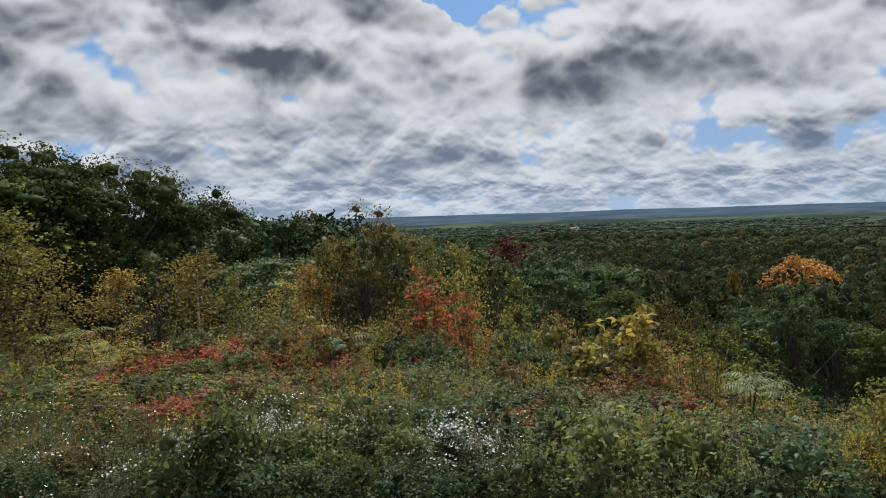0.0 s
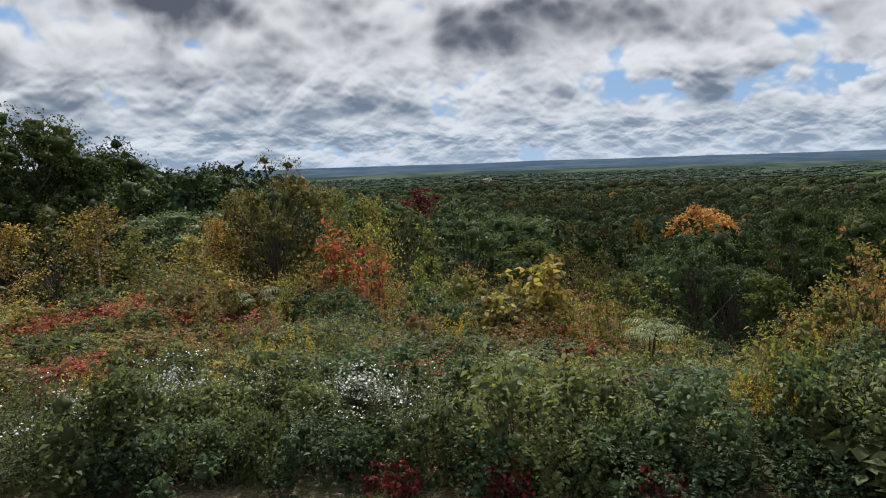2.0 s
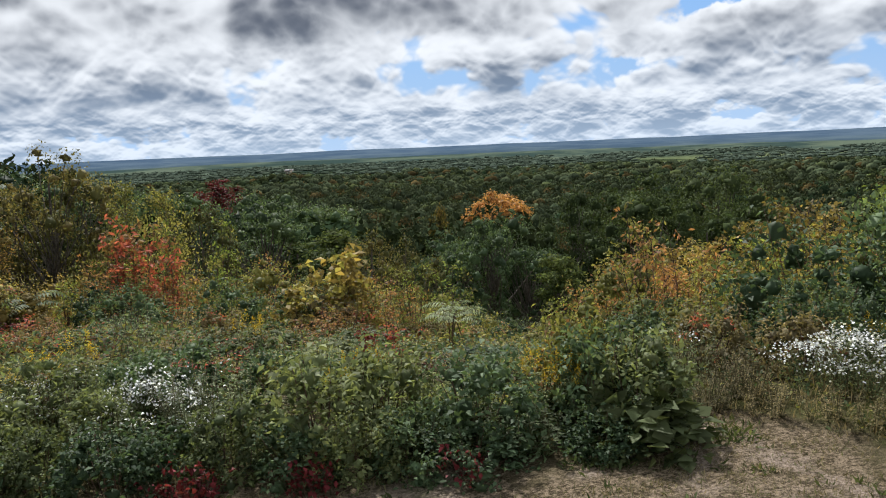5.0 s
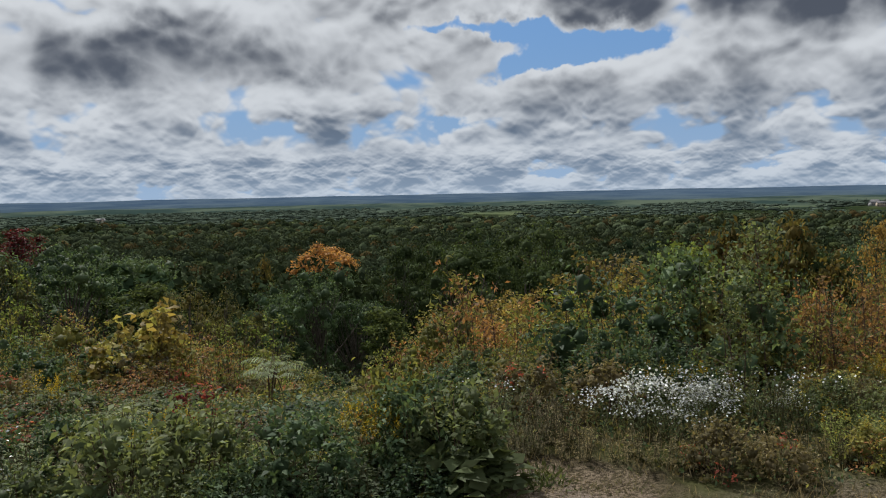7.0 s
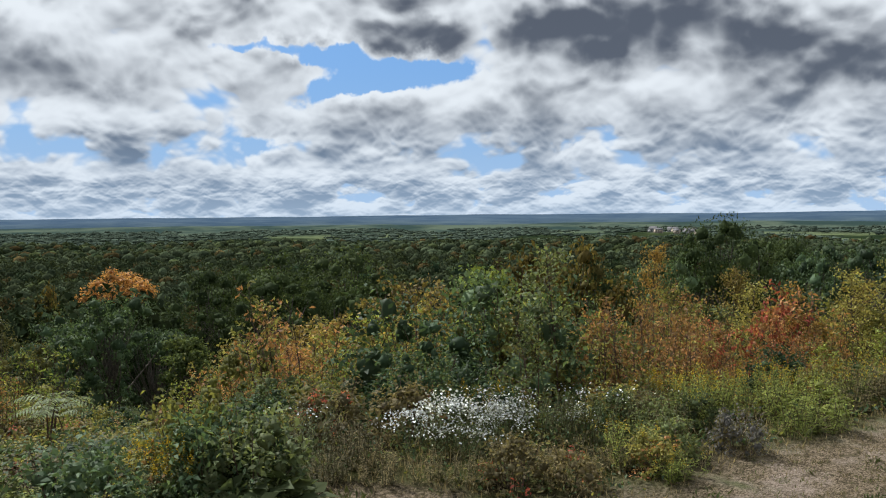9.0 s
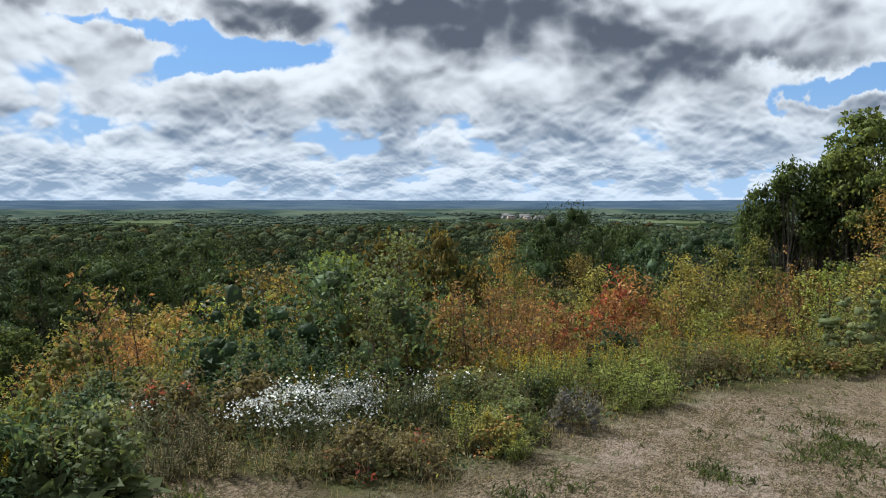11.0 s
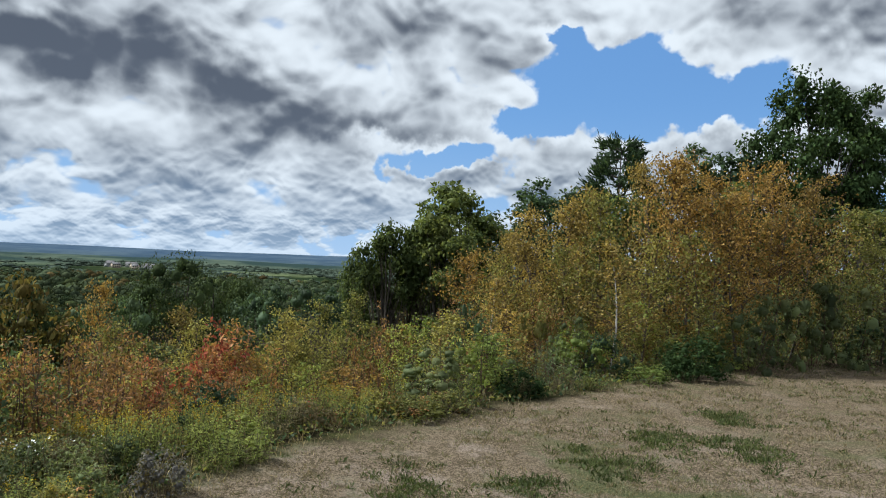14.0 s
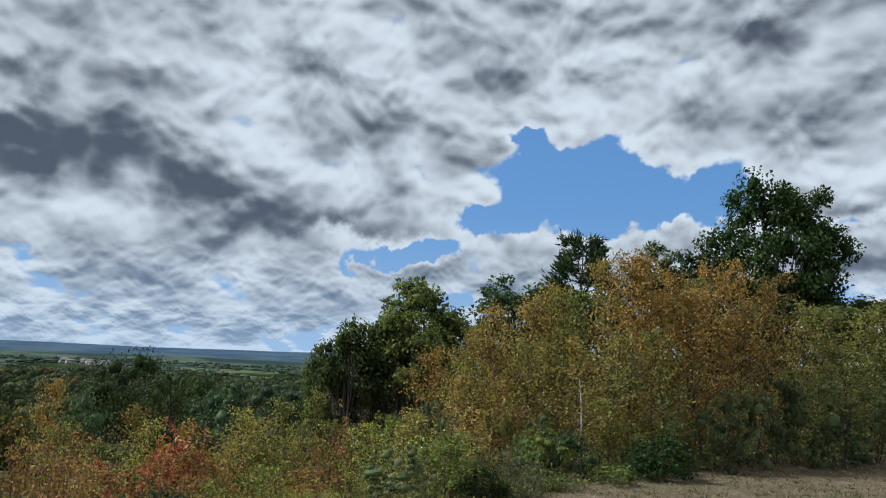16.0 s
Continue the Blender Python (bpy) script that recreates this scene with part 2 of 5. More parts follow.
LEAF = {
    "cherry": foliage("cherry_leaves", [(0.058, 0.083, 0.035), (0.098, 0.130, 0.049), (0.156, 0.176, 0.062)], 0.42, 0.7, 0.5, 0.4, 0.06),
    "broadleaf": foliage("broad_oak_leaves", [(0.036, 0.055, 0.023), (0.056, 0.08, 0.031), (0.082, 0.106, 0.039)], 0.25, 0.75, 0.3, 0.4, 0.05),
    "oak": foliage("oak_leaves", [(0.021, 0.041, 0.017), (0.036, 0.062, 0.023), (0.056, 0.085, 0.029)], 0.22, 0.75, 0.3, 0.4, 0.04),
    "bronze": foliage("bronze_leaves", [(0.0585, 0.0624, 0.0234), (0.1105, 0.0936, 0.0312), (0.169, 0.1144, 0.0364)], 0.35, 0.75, 0.4, 0.4, 0.05),
    "forest": foliage("forest_leaves", [(0.03, 0.045, 0.024), (0.046, 0.062, 0.029), (0.068, 0.077, 0.035), (0.092, 0.082, 0.037)], 0.06, 0.9, 0.09, 0.2, 0.0),
    "far_olive": foliage("far_olive_leaves", [(0.05, 0.064, 0.028), (0.072, 0.086, 0.034), (0.1, 0.095, 0.038)], 0.06, 0.9, 0.09, 0.2, 0.0),
    "far_ochre": foliage("far_ochre_leaves", [(0.068, 0.058, 0.026), (0.09, 0.066, 0.028), (0.12, 0.07, 0.03)], 0.06, 0.9, 0.09, 0.2, 0.0),
    "far_dark": foliage("far_oak_leaves", [(0.022, 0.038, 0.021), (0.032, 0.052, 0.026), (0.046, 0.066, 0.031)], 0.06, 0.9, 0.09, 0.2, 0.0),
    # greyer, bluer greens: haze painted into the leaves of the farthest woods
    "distant_haze": foliage("distant_leaves", [(0.048, 0.066, 0.053), (0.068, 0.088, 0.064), (0.095, 0.112, 0.074)], 0.06, 0.9, 0.02, 0.2, 0.0),
    # the forest greens again, lightened to paint in the valley's haze
    "hazed_woods": foliage("valley_leaves", [(0.062, 0.083, 0.048), (0.088, 0.106, 0.056), (0.122, 0.128, 0.065), (0.156, 0.131, 0.068)], 0.06, 0.9, 0.07, 0.2, 0.0),
    "dusky": foliage("dusky_olive_leaves", [(0.07, 0.08, 0.033), (0.105, 0.11, 0.042), (0.16, 0.13, 0.05)], 0.4),
    "green": foliage("green_leaves", [(0.072, 0.097, 0.045), (0.12, 0.149, 0.066), (0.19, 0.21, 0.092)], 0.4),
    "dark": foliage("dark_green_leaves", [(0.041, 0.071, 0.039), (0.071, 0.112, 0.056), (0.117, 0.159, 0.076)], 0.35),
    "grey": foliage("grey_green_leaves", [(0.108, 0.15, 0.078), (0.168, 0.216, 0.108), (0.24, 0.27, 0.144)], 0.45),
    "olive": foliage("olive_leaves", [(0.145, 0.161, 0.051), (0.232, 0.229, 0.071), (0.319, 0.268, 0.084)], 0.4),
    "lime": foliage("light_green_leaves", [(0.138, 0.189, 0.050), (0.205, 0.257, 0.066), (0.282, 0.294, 0.080)], 0.4),
    "spring": foliage("yellow_green_leaves", [(0.141, 0.174, 0.041), (0.198, 0.232, 0.054), (0.265, 0.274, 0.066)], 0.4),
    "gold": foliage("golden_leaves", [(0.180, 0.150, 0.055), (0.282, 0.216, 0.072), (0.408, 0.282, 0.084)], 0.4),
    "ochre": foliage("ochre_leaves", [(0.169, 0.131, 0.053), (0.275, 0.188, 0.062), (0.388, 0.231, 0.070)], 0.4),
    "orange": foliage("orange_leaves", [(0.27, 0.15, 0.055), (0.38, 0.2, 0.07), (0.46, 0.25, 0.09)], 0.4),
    "red": foliage("red_leaves", [(0.22, 0.075, 0.055), (0.36, 0.095, 0.07), (0.45, 0.14, 0.095)], 0.5),
    "crimson": foliage("crimson_leaves", [(0.07, 0.017, 0.018), (0.13, 0.022, 0.026), (0.19, 0.034, 0.038)], 0.35),
    "russet": foliage("russet_leaves", [(0.205, 0.137, 0.061), (0.300, 0.171, 0.075), (0.382, 0.177, 0.082)], 0.4),
    "brown": foliage("brown_weed_leaves", [(0.115, 0.105, 0.055), (0.165, 0.14, 0.07), (0.21, 0.165, 0.085)], 0.4),
    "straw": foliage("straw_blades", [(0.20, 0.15, 0.075), (0.30, 0.23, 0.13), (0.38, 0.31, 0.19)], 0.3, 0.7, 0.9, 0.6),
    "turf": foliage("turf_blades", [(0.32, 0.255, 0.17), (0.225, 0.178, 0.11), (0.09, 0.11, 0.042)], 0.25, 0.7, 0.55, 0.6),
    "sward": foliage("green_turf_blades", [(0.05, 0.07, 0.028), (0.085, 0.11, 0.04), (0.14, 0.15, 0.06)], 0.3, 0.7, 0.9, 0.6),
    "white": foliage("white_petals", [(0.58, 0.60, 0.63), (0.68, 0.70, 0.72), (0.76, 0.77, 0.79)], 0.2, 0.7),
    "yellow": foliage("yellow_florets", [(0.38, 0.26, 0.02), (0.50, 0.35, 0.03), (0.58, 0.43, 0.05)], 0.25, 0.7),
    "fuzz": foliage("grey_seed_fluff", [(0.12, 0.115, 0.11), (0.17, 0.162, 0.15), (0.23, 0.22, 0.21)], 0.3, 0.8),
}
BARK = bark("grey_brown_bark", (0.05, 0.042, 0.035), (0.13, 0.11, 0.09))
OAK_BARK = bark("dark_oak_bark", (0.022, 0.019, 0.016), (0.055, 0.047, 0.04))
WHITE_BARK = bark("white_birch_bark", (0.20, 0.185, 0.16), (0.50, 0.48, 0.45), 6.0)
TWIG = bark("red_brown_twigs", (0.055, 0.035, 0.025), (0.13, 0.08, 0.055))
GREEN_STEM = plain("green_brown_stems", (0.07, 0.08, 0.03), (0.13, 0.10, 0.045))


def ground_material():
    """Dry mown turf with bare soil and green patches; leaf litter under the scrub; woods and fields in the distance,
    blued by painted haze.
    """
    mat, n = surface("ground")
    attr = n.add("ShaderNodeAttribute")
    attr.attribute_name = "turf"
    where = n.add("ShaderNodeTexCoord").outputs["Object"]
    big = n.noise(where, 0.35, 5.0, 0.6)
    mid = n.noise(n.vmath("ADD", where, (31, 7, 0)), 1.7, 5.0, 0.65)
    fine = n.noise(where, 30.0, 6.0, 0.8)
    blades = n.noise(n.vmath("MULTIPLY", where, (3.0, 9.0, 1.0)), 9.0, 5.0, 0.75)
    fine = n.math("ADD", n.math("MULTIPLY", fine, 0.5), n.math("MULTIPLY", blades, 0.5))
    straw = n.mix(n.step(fine, 0.44, 0.56), (0.066, 0.052, 0.034), (0.29, 0.228, 0.16))
    soil = n.mix(n.step(fine, 0.42, 0.58), (0.15, 0.117, 0.09), (0.37, 0.30, 0.24))
    green = n.mix(n.step(fine, 0.38, 0.62), (0.045, 0.06, 0.026), (0.17, 0.165, 0.085))
    tufts = n.noise(n.vmath("ADD", where, (5, 63, 0)), 6.5, 5.0, 0.7)
    straw = n.mix(n.step(tufts, 0.5, 0.62), straw, n.mix(n.step(fine, 0.4, 0.6), (0.05, 0.042, 0.026), (0.16, 0.13, 0.08)))
    turf = n.mix(n.step(mid, 0.49, 0.62), straw, soil)
    turf = n.mix(n.step(n.math("ADD", n.math("MULTIPLY", big, 0.62), n.math("MULTIPLY", mid, 0.38)), 0.515, 0.60), turf, green)
    rough_grass = n.mix(n.step(fine, 0.42, 0.58), (0.06, 0.047, 0.03), (0.24, 0.186, 0.12))
    apart = n.add("ShaderNodeSeparateXYZ")
    n.link(where, apart.inputs[0])
    turf = n.mix(n.math("MULTIPLY", n.step(apart.outputs[0], 7.0, 14.0), n.step(tufts, 0.62, 0.40, 0.35, 0.85)), turf, rough_grass)
    litter = n.mix(n.step(mid, 0.4, 0.6), (0.045, 0.04, 0.022), (0.075, 0.08, 0.03))
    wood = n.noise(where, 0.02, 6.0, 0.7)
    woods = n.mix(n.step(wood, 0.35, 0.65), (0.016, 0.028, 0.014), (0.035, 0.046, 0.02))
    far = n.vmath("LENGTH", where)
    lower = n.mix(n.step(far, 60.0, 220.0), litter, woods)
    field = n.noise(n.vmath("MULTIPLY", where, (0.0022, 0.0042, 0.0)), 1.0, 3.0, 0.5)
    split = n.add("ShaderNodeSeparateXYZ")
    n.link(n.vmath("NORMALIZE", where), split.inputs[0])
    open_land = n.math("MULTIPLY", n.step(field, 0.45, 0.52), n.step(far, 950.0, 1200.0))
    open_land = n.math("MULTIPLY", open_land, n.step(split.outputs[0], 0.35, 0.7))
    lower = n.mix(n.math("MULTIPLY", open_land, n.step(far, 2200.0, 1900.0)), lower, (0.125, 0.15, 0.07))
    # aerial haze painted into the ground colour, paler and bluer farther out
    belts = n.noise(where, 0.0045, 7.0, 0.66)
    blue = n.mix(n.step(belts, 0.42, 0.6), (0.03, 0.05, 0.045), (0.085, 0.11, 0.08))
    bluer_haze = n.mix(n.step(belts, 0.35, 0.65), (0.045, 0.075, 0.12), (0.075, 0.11, 0.15))
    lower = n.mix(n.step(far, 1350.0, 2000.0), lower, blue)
    lower = n.mix(n.step(far, 2100.0, 3100.0), lower, bluer_haze)
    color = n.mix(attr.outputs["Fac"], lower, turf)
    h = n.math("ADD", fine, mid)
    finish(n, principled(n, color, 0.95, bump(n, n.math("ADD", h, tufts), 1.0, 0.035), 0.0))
    return mat


# ---- the lie of the land ----
EDGE = np.array([(-60, 14), (-30, 9), (-12, 6.2), (-6, 5.4), (-1.6, 5.05), (0.5, 4.8), (1.9, 4.35), (2.6, 4.25), (3.3, 4.3), (3.65, 4.6), (4.4, 4.35), (4.55, 4.0),
                 (4.5, 3.4), (5.0, 2.75), (5.7, 2.6), (6.6, 2.65), (8.4, 2.15), (10.1, 1.25), (12.4, -0.3), (15, -2.1), (18.7, -4.9), (22, -8), (25, -12.8), (26.5, -16), (29, -24), (34, -40), (45, -80)], float)


def smooth(v, low, high):
    q = np.clip((v - low) / (high - low), 0, 1)
    return q * q * (3 - 2 * q)


def beyond(x, y):
    """Metres from the lawn's edge; positive on the scrub's side."""
    x, y = np.atleast_1d(np.asarray(x, float)), np.atleast_1d(np.asarray(y, float))
    best, side = np.full(x.shape, 1e9), np.ones(x.shape)
    for (ax, ay), (bx, by) in zip(EDGE[:-1], EDGE[1:]):
        dx, dy = bx - ax, by - ay
        k = np.clip(((x - ax) * dx + (y - ay) * dy) / (dx * dx + dy * dy), 0, 1)
        d = np.hypot(x - ax - k * dx, y - ay - k * dy)
        turn = dx * (y - ay) - dy * (x - ax)
        near = d < best
        best, side = np.where(near, d, best), np.where(near, np.sign(turn), side)
    return best * side


def waves(x, y, seed, size):
    """Smooth random heights between about -1 and 1."""
    r = np.random.RandomState(seed)
    out = 0.0
    for k in range(6):
        a, f, p = r.rand() * 6.283, (1.0 + 0.45 * k) / size, r.rand() * 6.283
        out = out + np.sin((x * math.cos(a) + y * math.sin(a)) * f * 6.283 + p) * 0.4 / (1 + 0.3 * k)
    return out


def land(x, y):
    x, y = np.atleast_1d(np.asarray(x, float)), np.atleast_1d(np.asarray(y, float))
    u = np.maximum(np.where(x > 0, 0.574, 0.12) * x + 0.819 * y - 5.3, 0)
    drop = np.where(u < 4, 0.0375 * u * u, 0.6 + 0.3 * (u - 4))
    drop = np.where(u > 55, 15.9 + 22 * (1 - np.exp(-np.maximum(u - 55, 0) * 0.3 / 22)), drop)
    s = beyond(x, y)
    z = -drop * smooth(s, 0, 2.5)
    z = z + 16 * np.exp(-(((x + 45) / 55) ** 2 + ((y - 120) / 60) ** 2))
    for u, v in TOWN:
        z = z + 4.5 * np.exp(-(((x - u) / 120) ** 2 + ((y - v) / 120) ** 2))
    r, az = np.hypot(x, y), np.degrees(np.arctan2(x, y))
    z = z + 0.025 * waves(x, y, 3, 2.6) * (r < 60)
    z = z + 2.5 * waves(x, y, 5, 420) * smooth(r, 250, 700)
    for ring, wide, lift, seed in ((2300, 260, 16, 11), (3000, 300, 25, 12), (3700, 320, 33, 13), (4450, 330, 41.5, 14)):
        h = lift + 4.2 * waves(az, az * 0, seed, 34) + 1.6 * waves(az, az * 0, seed + 20, 9)
        z = np.maximum(z, np.where(r > 1500, -38 + h * np.exp(-((r - ring) / wide) ** 2), z))
    return z


TOWN = [(0.3 + 1410 * math.sin(radians(a)), 1410 * math.cos(radians(a))) for a in (61.5, 63.5, 9.8)]


def height(x, y):
    return float(land(x, y)[0])


class Shape:
    """Quads gathered into one mesh."""

    def __init__(self):
        self.points, self.quads, self.count = [], [], 0

    def add(self, points, quads):
        self.points.append(np.asarray(points, float).reshape(-1, 3))
        self.quads.append(np.asarray(quads, int).reshape(-1, 4) + self.count)
        self.count += len(self.points[-1])
        return self

    def mesh(self, name, mat, soft=False):
        v, q = np.concatenate(self.points), np.concatenate(self.quads)
        me = bpy.data.meshes.new(name)
        me.vertices.add(len(v))
        me.vertices.foreach_set("co", v.ravel())
        me.loops.add(q.size)
        me.loops.foreach_set("vertex_index", q.ravel())
        me.polygons.add(len(q))
        me.polygons.foreach_set("loop_start", np.arange(len(q)) * 4)
        me.update(calc_edges=True)
        if soft:
            me.polygons.foreach_set("use_smooth", np.ones(len(q), bool))
        me.materials.append(mat)
        return me

    def tube(self, path, radii, sides=4):
        path, radii = np.asarray(path, float), np.asarray(radii, float)
        way = np.gradient(path, axis=0)
        way /= np.linalg.norm(way, axis=1)[:, None] + 1e-9
        a = np.cross(way, (0.31, 0.95, 0.05))
        a /= np.linalg.norm(a, axis=1)[:, None] + 1e-9
        b = np.cross(way, a)
        turn = np.arange(sides) * 6.2832 / sides
        ring = path[:, None] + radii[:, None, None] * (np.cos(turn)[None, :, None] * a[:, None] + np.sin(turn)[None, :, None] * b[:, None])
        k, s = np.meshgrid(np.arange(len(path) - 1), np.arange(sides), indexing="ij")
        s2 = (s + 1) % sides
        quads = np.stack([k * sides + s, k * sides + s2, (k + 1) * sides + s2, (k + 1) * sides + s], -1)
        return self.add(ring, quads)

    def leaves(self, at, way, face, length, width, fold=0.25, droop=0.15):
        """A folded, pointed blade at each place."""
        at, way, face = (np.asarray(v, float) for v in (at, way, face))
        way = way / (np.linalg.norm(way, axis=1)[:, None] + 1e-9)
        across = np.cross(way, face)
        across /= np.linalg.norm(across, axis=1)[:, None] + 1e-9
        up = np.cross(across, way)
        length = np.broadcast_to(length, len(at))[:, None]
        width = np.broadcast_to(width, len(at))[:, None]
        mid = at + way * length * 0.45 + up * width * fold
        tip = at + way * length - up * length * droop
        points = np.stack([at, mid + across * width / 2, tip, mid - across * width / 2], 1)
        return self.add(points, np.arange(len(at) * 4).reshape(-1, 4))


def part(name, shape, mat, parent, label="", soft=False, kind=""):
    ob = new(name, shape.mesh(name, mat, soft))
    ob.parent = parent
    return tagged(ob, label, kind=kind)


def lump():
    """A rough, open-bottomed crown of five sides."""
    a = np.arange(5) * 6.2832 / 5
    ring = [(-0.75, 0.7), (0.0, 1.0), (0.62, 0.74), (1.0, 0.1)]
    v = np.array([(math.cos(t) * w, math.sin(t) * w, z) for z, w in ring for t in a])
    q = [(k * 5 + s, k * 5 + (s + 1) % 5, (k + 1) * 5 + (s + 1) % 5, (k + 1) * 5 + s) for k in range(3) for s in range(5)]
    return v, np.array(q)


LUMP, LUMP_FACES = lump()


def stuff(name, shape, mat, label, category):
    return tagged(new(name, shape.mesh(name, mat)), label, category, kind="stuff")


def sphere(r, count):
    v = r.normal(size=(count, 3))
    return v / np.linalg.norm(v, axis=1)[:, None]


# ---- plants: each builder makes one plant standing at the origin ----


def thing(name, label, category, group):
    ob = new(name)
    ob.empty_display_size = 0.1
    return tagged(ob, label, category, group)


def grow(r, base, tip, bend, n=5):
    k = np.linspace(0, 1, n)[:, None]
    side = r.normal(size=3) * bend
    return base + (tip - base) * k + np.sin(k * 3.1416) * side


def broad_tree(r, H, W, leaf, name, label, clusters=46, per=75, size=0.34, low=0.28, trunk=BARK, group="woodland trees", thin=1.0, squash=0.75, core=0.48, puff=1.0, ragged=0.0, knob=0.14):
    tree = thing(name, label, "tree", group)
    wood, crown = Shape(), Shape()
    top = np.array([r.normal() * 0.03 * W, r.normal() * 0.03 * W, H * 0.86])
    k = np.linspace(0, 1, 7)
    spine = grow(r, np.array([0, 0, -0.5]), top, 0.02 * H, 7)
    wood.tube(spine, (0.026 * H * (1 - 0.85 * k) + 0.015) * thin, 7)
    lobes = sphere(r, 7)
    for c in range(clusters):
        way = sphere(r, 1)[0]
        if ragged:
            way = lobes[r.randint(7)] + way * (1.15 - ragged)
            way /= np.linalg.norm(way)
        reach = 0.62 + 0.38 * r.rand() + knob * max(lobes @ way)
        zc = low + (1 - low) * 0.52
        c0 = np.array([way[0] * W / 2 * reach * 0.86, way[1] * W / 2 * reach * 0.86, H * (zc + way[2] * (1 - low) * 0.44 * reach)])
        rad = W * (0.08 + 0.07 * r.rand()) * puff
        f = np.clip((c0[2] / H - 0.22) * 0.8, 0.12, 0.9)
        start = spine[0] + (spine[-1] - spine[0]) * f
        wood.tube(grow(r, start, c0, 0.03 * W, 4), np.array([0.010, 0.007, 0.0045, 0.002]) * H * thin * (1.1 - 0.6 * f), 4)
        crown.add(c0 + LUMP * (0.5 + 0.7 * r.rand(len(LUMP), 1)) * rad * core * (1.1, 1.1, squash), LUMP_FACES)
        n = int(per * (0.7 + 0.6 * r.rand()))
        s = sphere(r, n) * (0.4 + 0.68 * r.rand(n, 1) ** 0.7)
        at = c0 + s * rad * (1.1, 1.1, squash)
        face = s * 0.8 + r.normal(size=(n, 3)) * 0.45 + (0, 0, 0.55)
        go = r.normal(size=(n, 3)) + s * 0.6 - (0, 0, 0.35)
        L = size * (0.6 + 0.8 * r.rand(n))
        crown.leaves(at, go, face, L, L * 0.62)
    part("trunk", wood, trunk, tree, soft=True)
    part("crown", crown, LEAF[leaf], tree, kind="stuff")
    return tree


def birch(r, H, W, leaf, name, label, trunk=BARK, twigs=84, per=26, size=0.10, stems=1, group="young birches", low=0.1, girth=1.0):
    tree = thing(name, label, "tree", group)
    wood, limbs, crown = Shape(), Shape(), Shape()
    for _ in range(stems):
        lean = r.normal(size=2) * 0.05 * H
        foot = r.normal(size=2) * 0.12 * (stems > 1)
        spine = grow(r, np.array([*foot, -0.3]), np.array([*(foot + lean), H]), 0.025 * H, 8)
        k = np.linspace(0, 1, 8)
        wood.tube(spine, (0.0068 * H * (1 - 0.93 * k) + 0.004) * girth, 5)
        for _ in range(twigs // stems):
            f = low + (0.99 - low) * r.rand() ** 0.8
            start = np.array([np.interp(f, k, spine[:, a]) for a in range(3)])
            a = r.rand() * 6.283
            reach = W / 2 * (0.35 + 0.75 * r.rand()) * min(1.0, 0.25 + 1.5 * (1 - f)) * (0.55 + 0.9 * min(f / 0.5, 1)) / 1.2
            tip = start + np.array([math.cos(a) * reach, math.sin(a) * reach, reach * (0.55 + 0.5 * r.rand())])
            line = grow(r, start, tip, 0.05 * reach, 4)
            limbs.tube(line[[0, 2, 3]], np.array([0.0022, 0.001, 0.0006]) * H, 3)
            n = per
            q = np.array([0.4, 0.7, 0.95])[r.randint(3, size=n)] + 0.06 * r.normal(size=n)
            at = start + (tip - start) * q[:, None] + r.normal(size=(n, 3)) * (0.010 * H + 0.07 * reach)
            at[:, 2] -= np.abs(r.normal(size=n)) * 0.012 * H
            L = size * (0.6 + 0.7 * r.rand(n))
            crown.leaves(at, r.normal(size=(n, 3)) - (0, 0, 0.7), r.normal(size=(n, 3)) + (0, 0, 0.5), L, L * 0.68)
    part("trunk", wood, trunk, tree, soft=True)
    part("limb_crown", limbs, TWIG, tree, kind="stuff")
    part("crown", crown, LEAF[leaf], tree, kind="stuff")
    return tree


def shrub(r, H, W, leaf, name, label, stems=16, per=34, size=0.06, narrow=0.55, wood_mat=TWIG, group="scrub bushes", droop=0.0, bare=0.2, accents=None):
    bush = thing(name, label, "shrub", group)
    wood, leaves, extra = Shape(), Shape(), Shape()
    for _ in range(stems):
        a, out = r.rand() * 6.283, W / 2 * r.rand() ** 0.6
        base = np.array([math.cos(a), math.sin(a), 0]) * out * 0.3 - (0, 0, 0.12)
        tip = np.array([math.cos(a) * out, math.sin(a) * out, H * (0.6 + 0.42 * r.rand()) * (1 - 0.35 * (2 * out / W) ** 2)])
        line = grow(r, base, tip, 0.05 * H, 5)
        wood.tube(line[[0, 2, 4]], np.array([0.007, 0.004, 0.0015]) * (0.5 + 0.5 * H), 3)
        for _ in range(4):
            f = bare + (1 - bare) * r.rand()
            s = np.array([np.interp(f, np.linspace(0, 1, 5), line[:, b]) for b in range(3)])
            t = s + np.array([r.normal() * 0.15 * W, r.normal() * 0.15 * W, 0.12 * H * r.rand()])
            wood.tube([s, t], [0.003, 0.001], 3)
            n = per // 4
            q = r.rand(n, 1)
            at = s + (t - s) * q + r.normal(size=(n, 3)) * 0.035 * (H + W)
            L = size * (0.55 + 0.8 * r.rand(n))
            use = extra if accents and r.rand() < accents[1] else leaves
            use.leaves(at, r.normal(size=(n, 3)) + (0, 0, 0.25 - droop), r.normal(size=(n, 3)) * 0.6 + (0, 0, 0.9), L, L * narrow)
    part("stem_clump", wood, wood_mat, bush, kind="stuff")
    part("foliage", leaves, LEAF[leaf], bush, kind="stuff")
    if extra.count:
        part("turned_foliage", extra, LEAF[accents[0]], bush, accents[2], kind="stuff")
    return bush


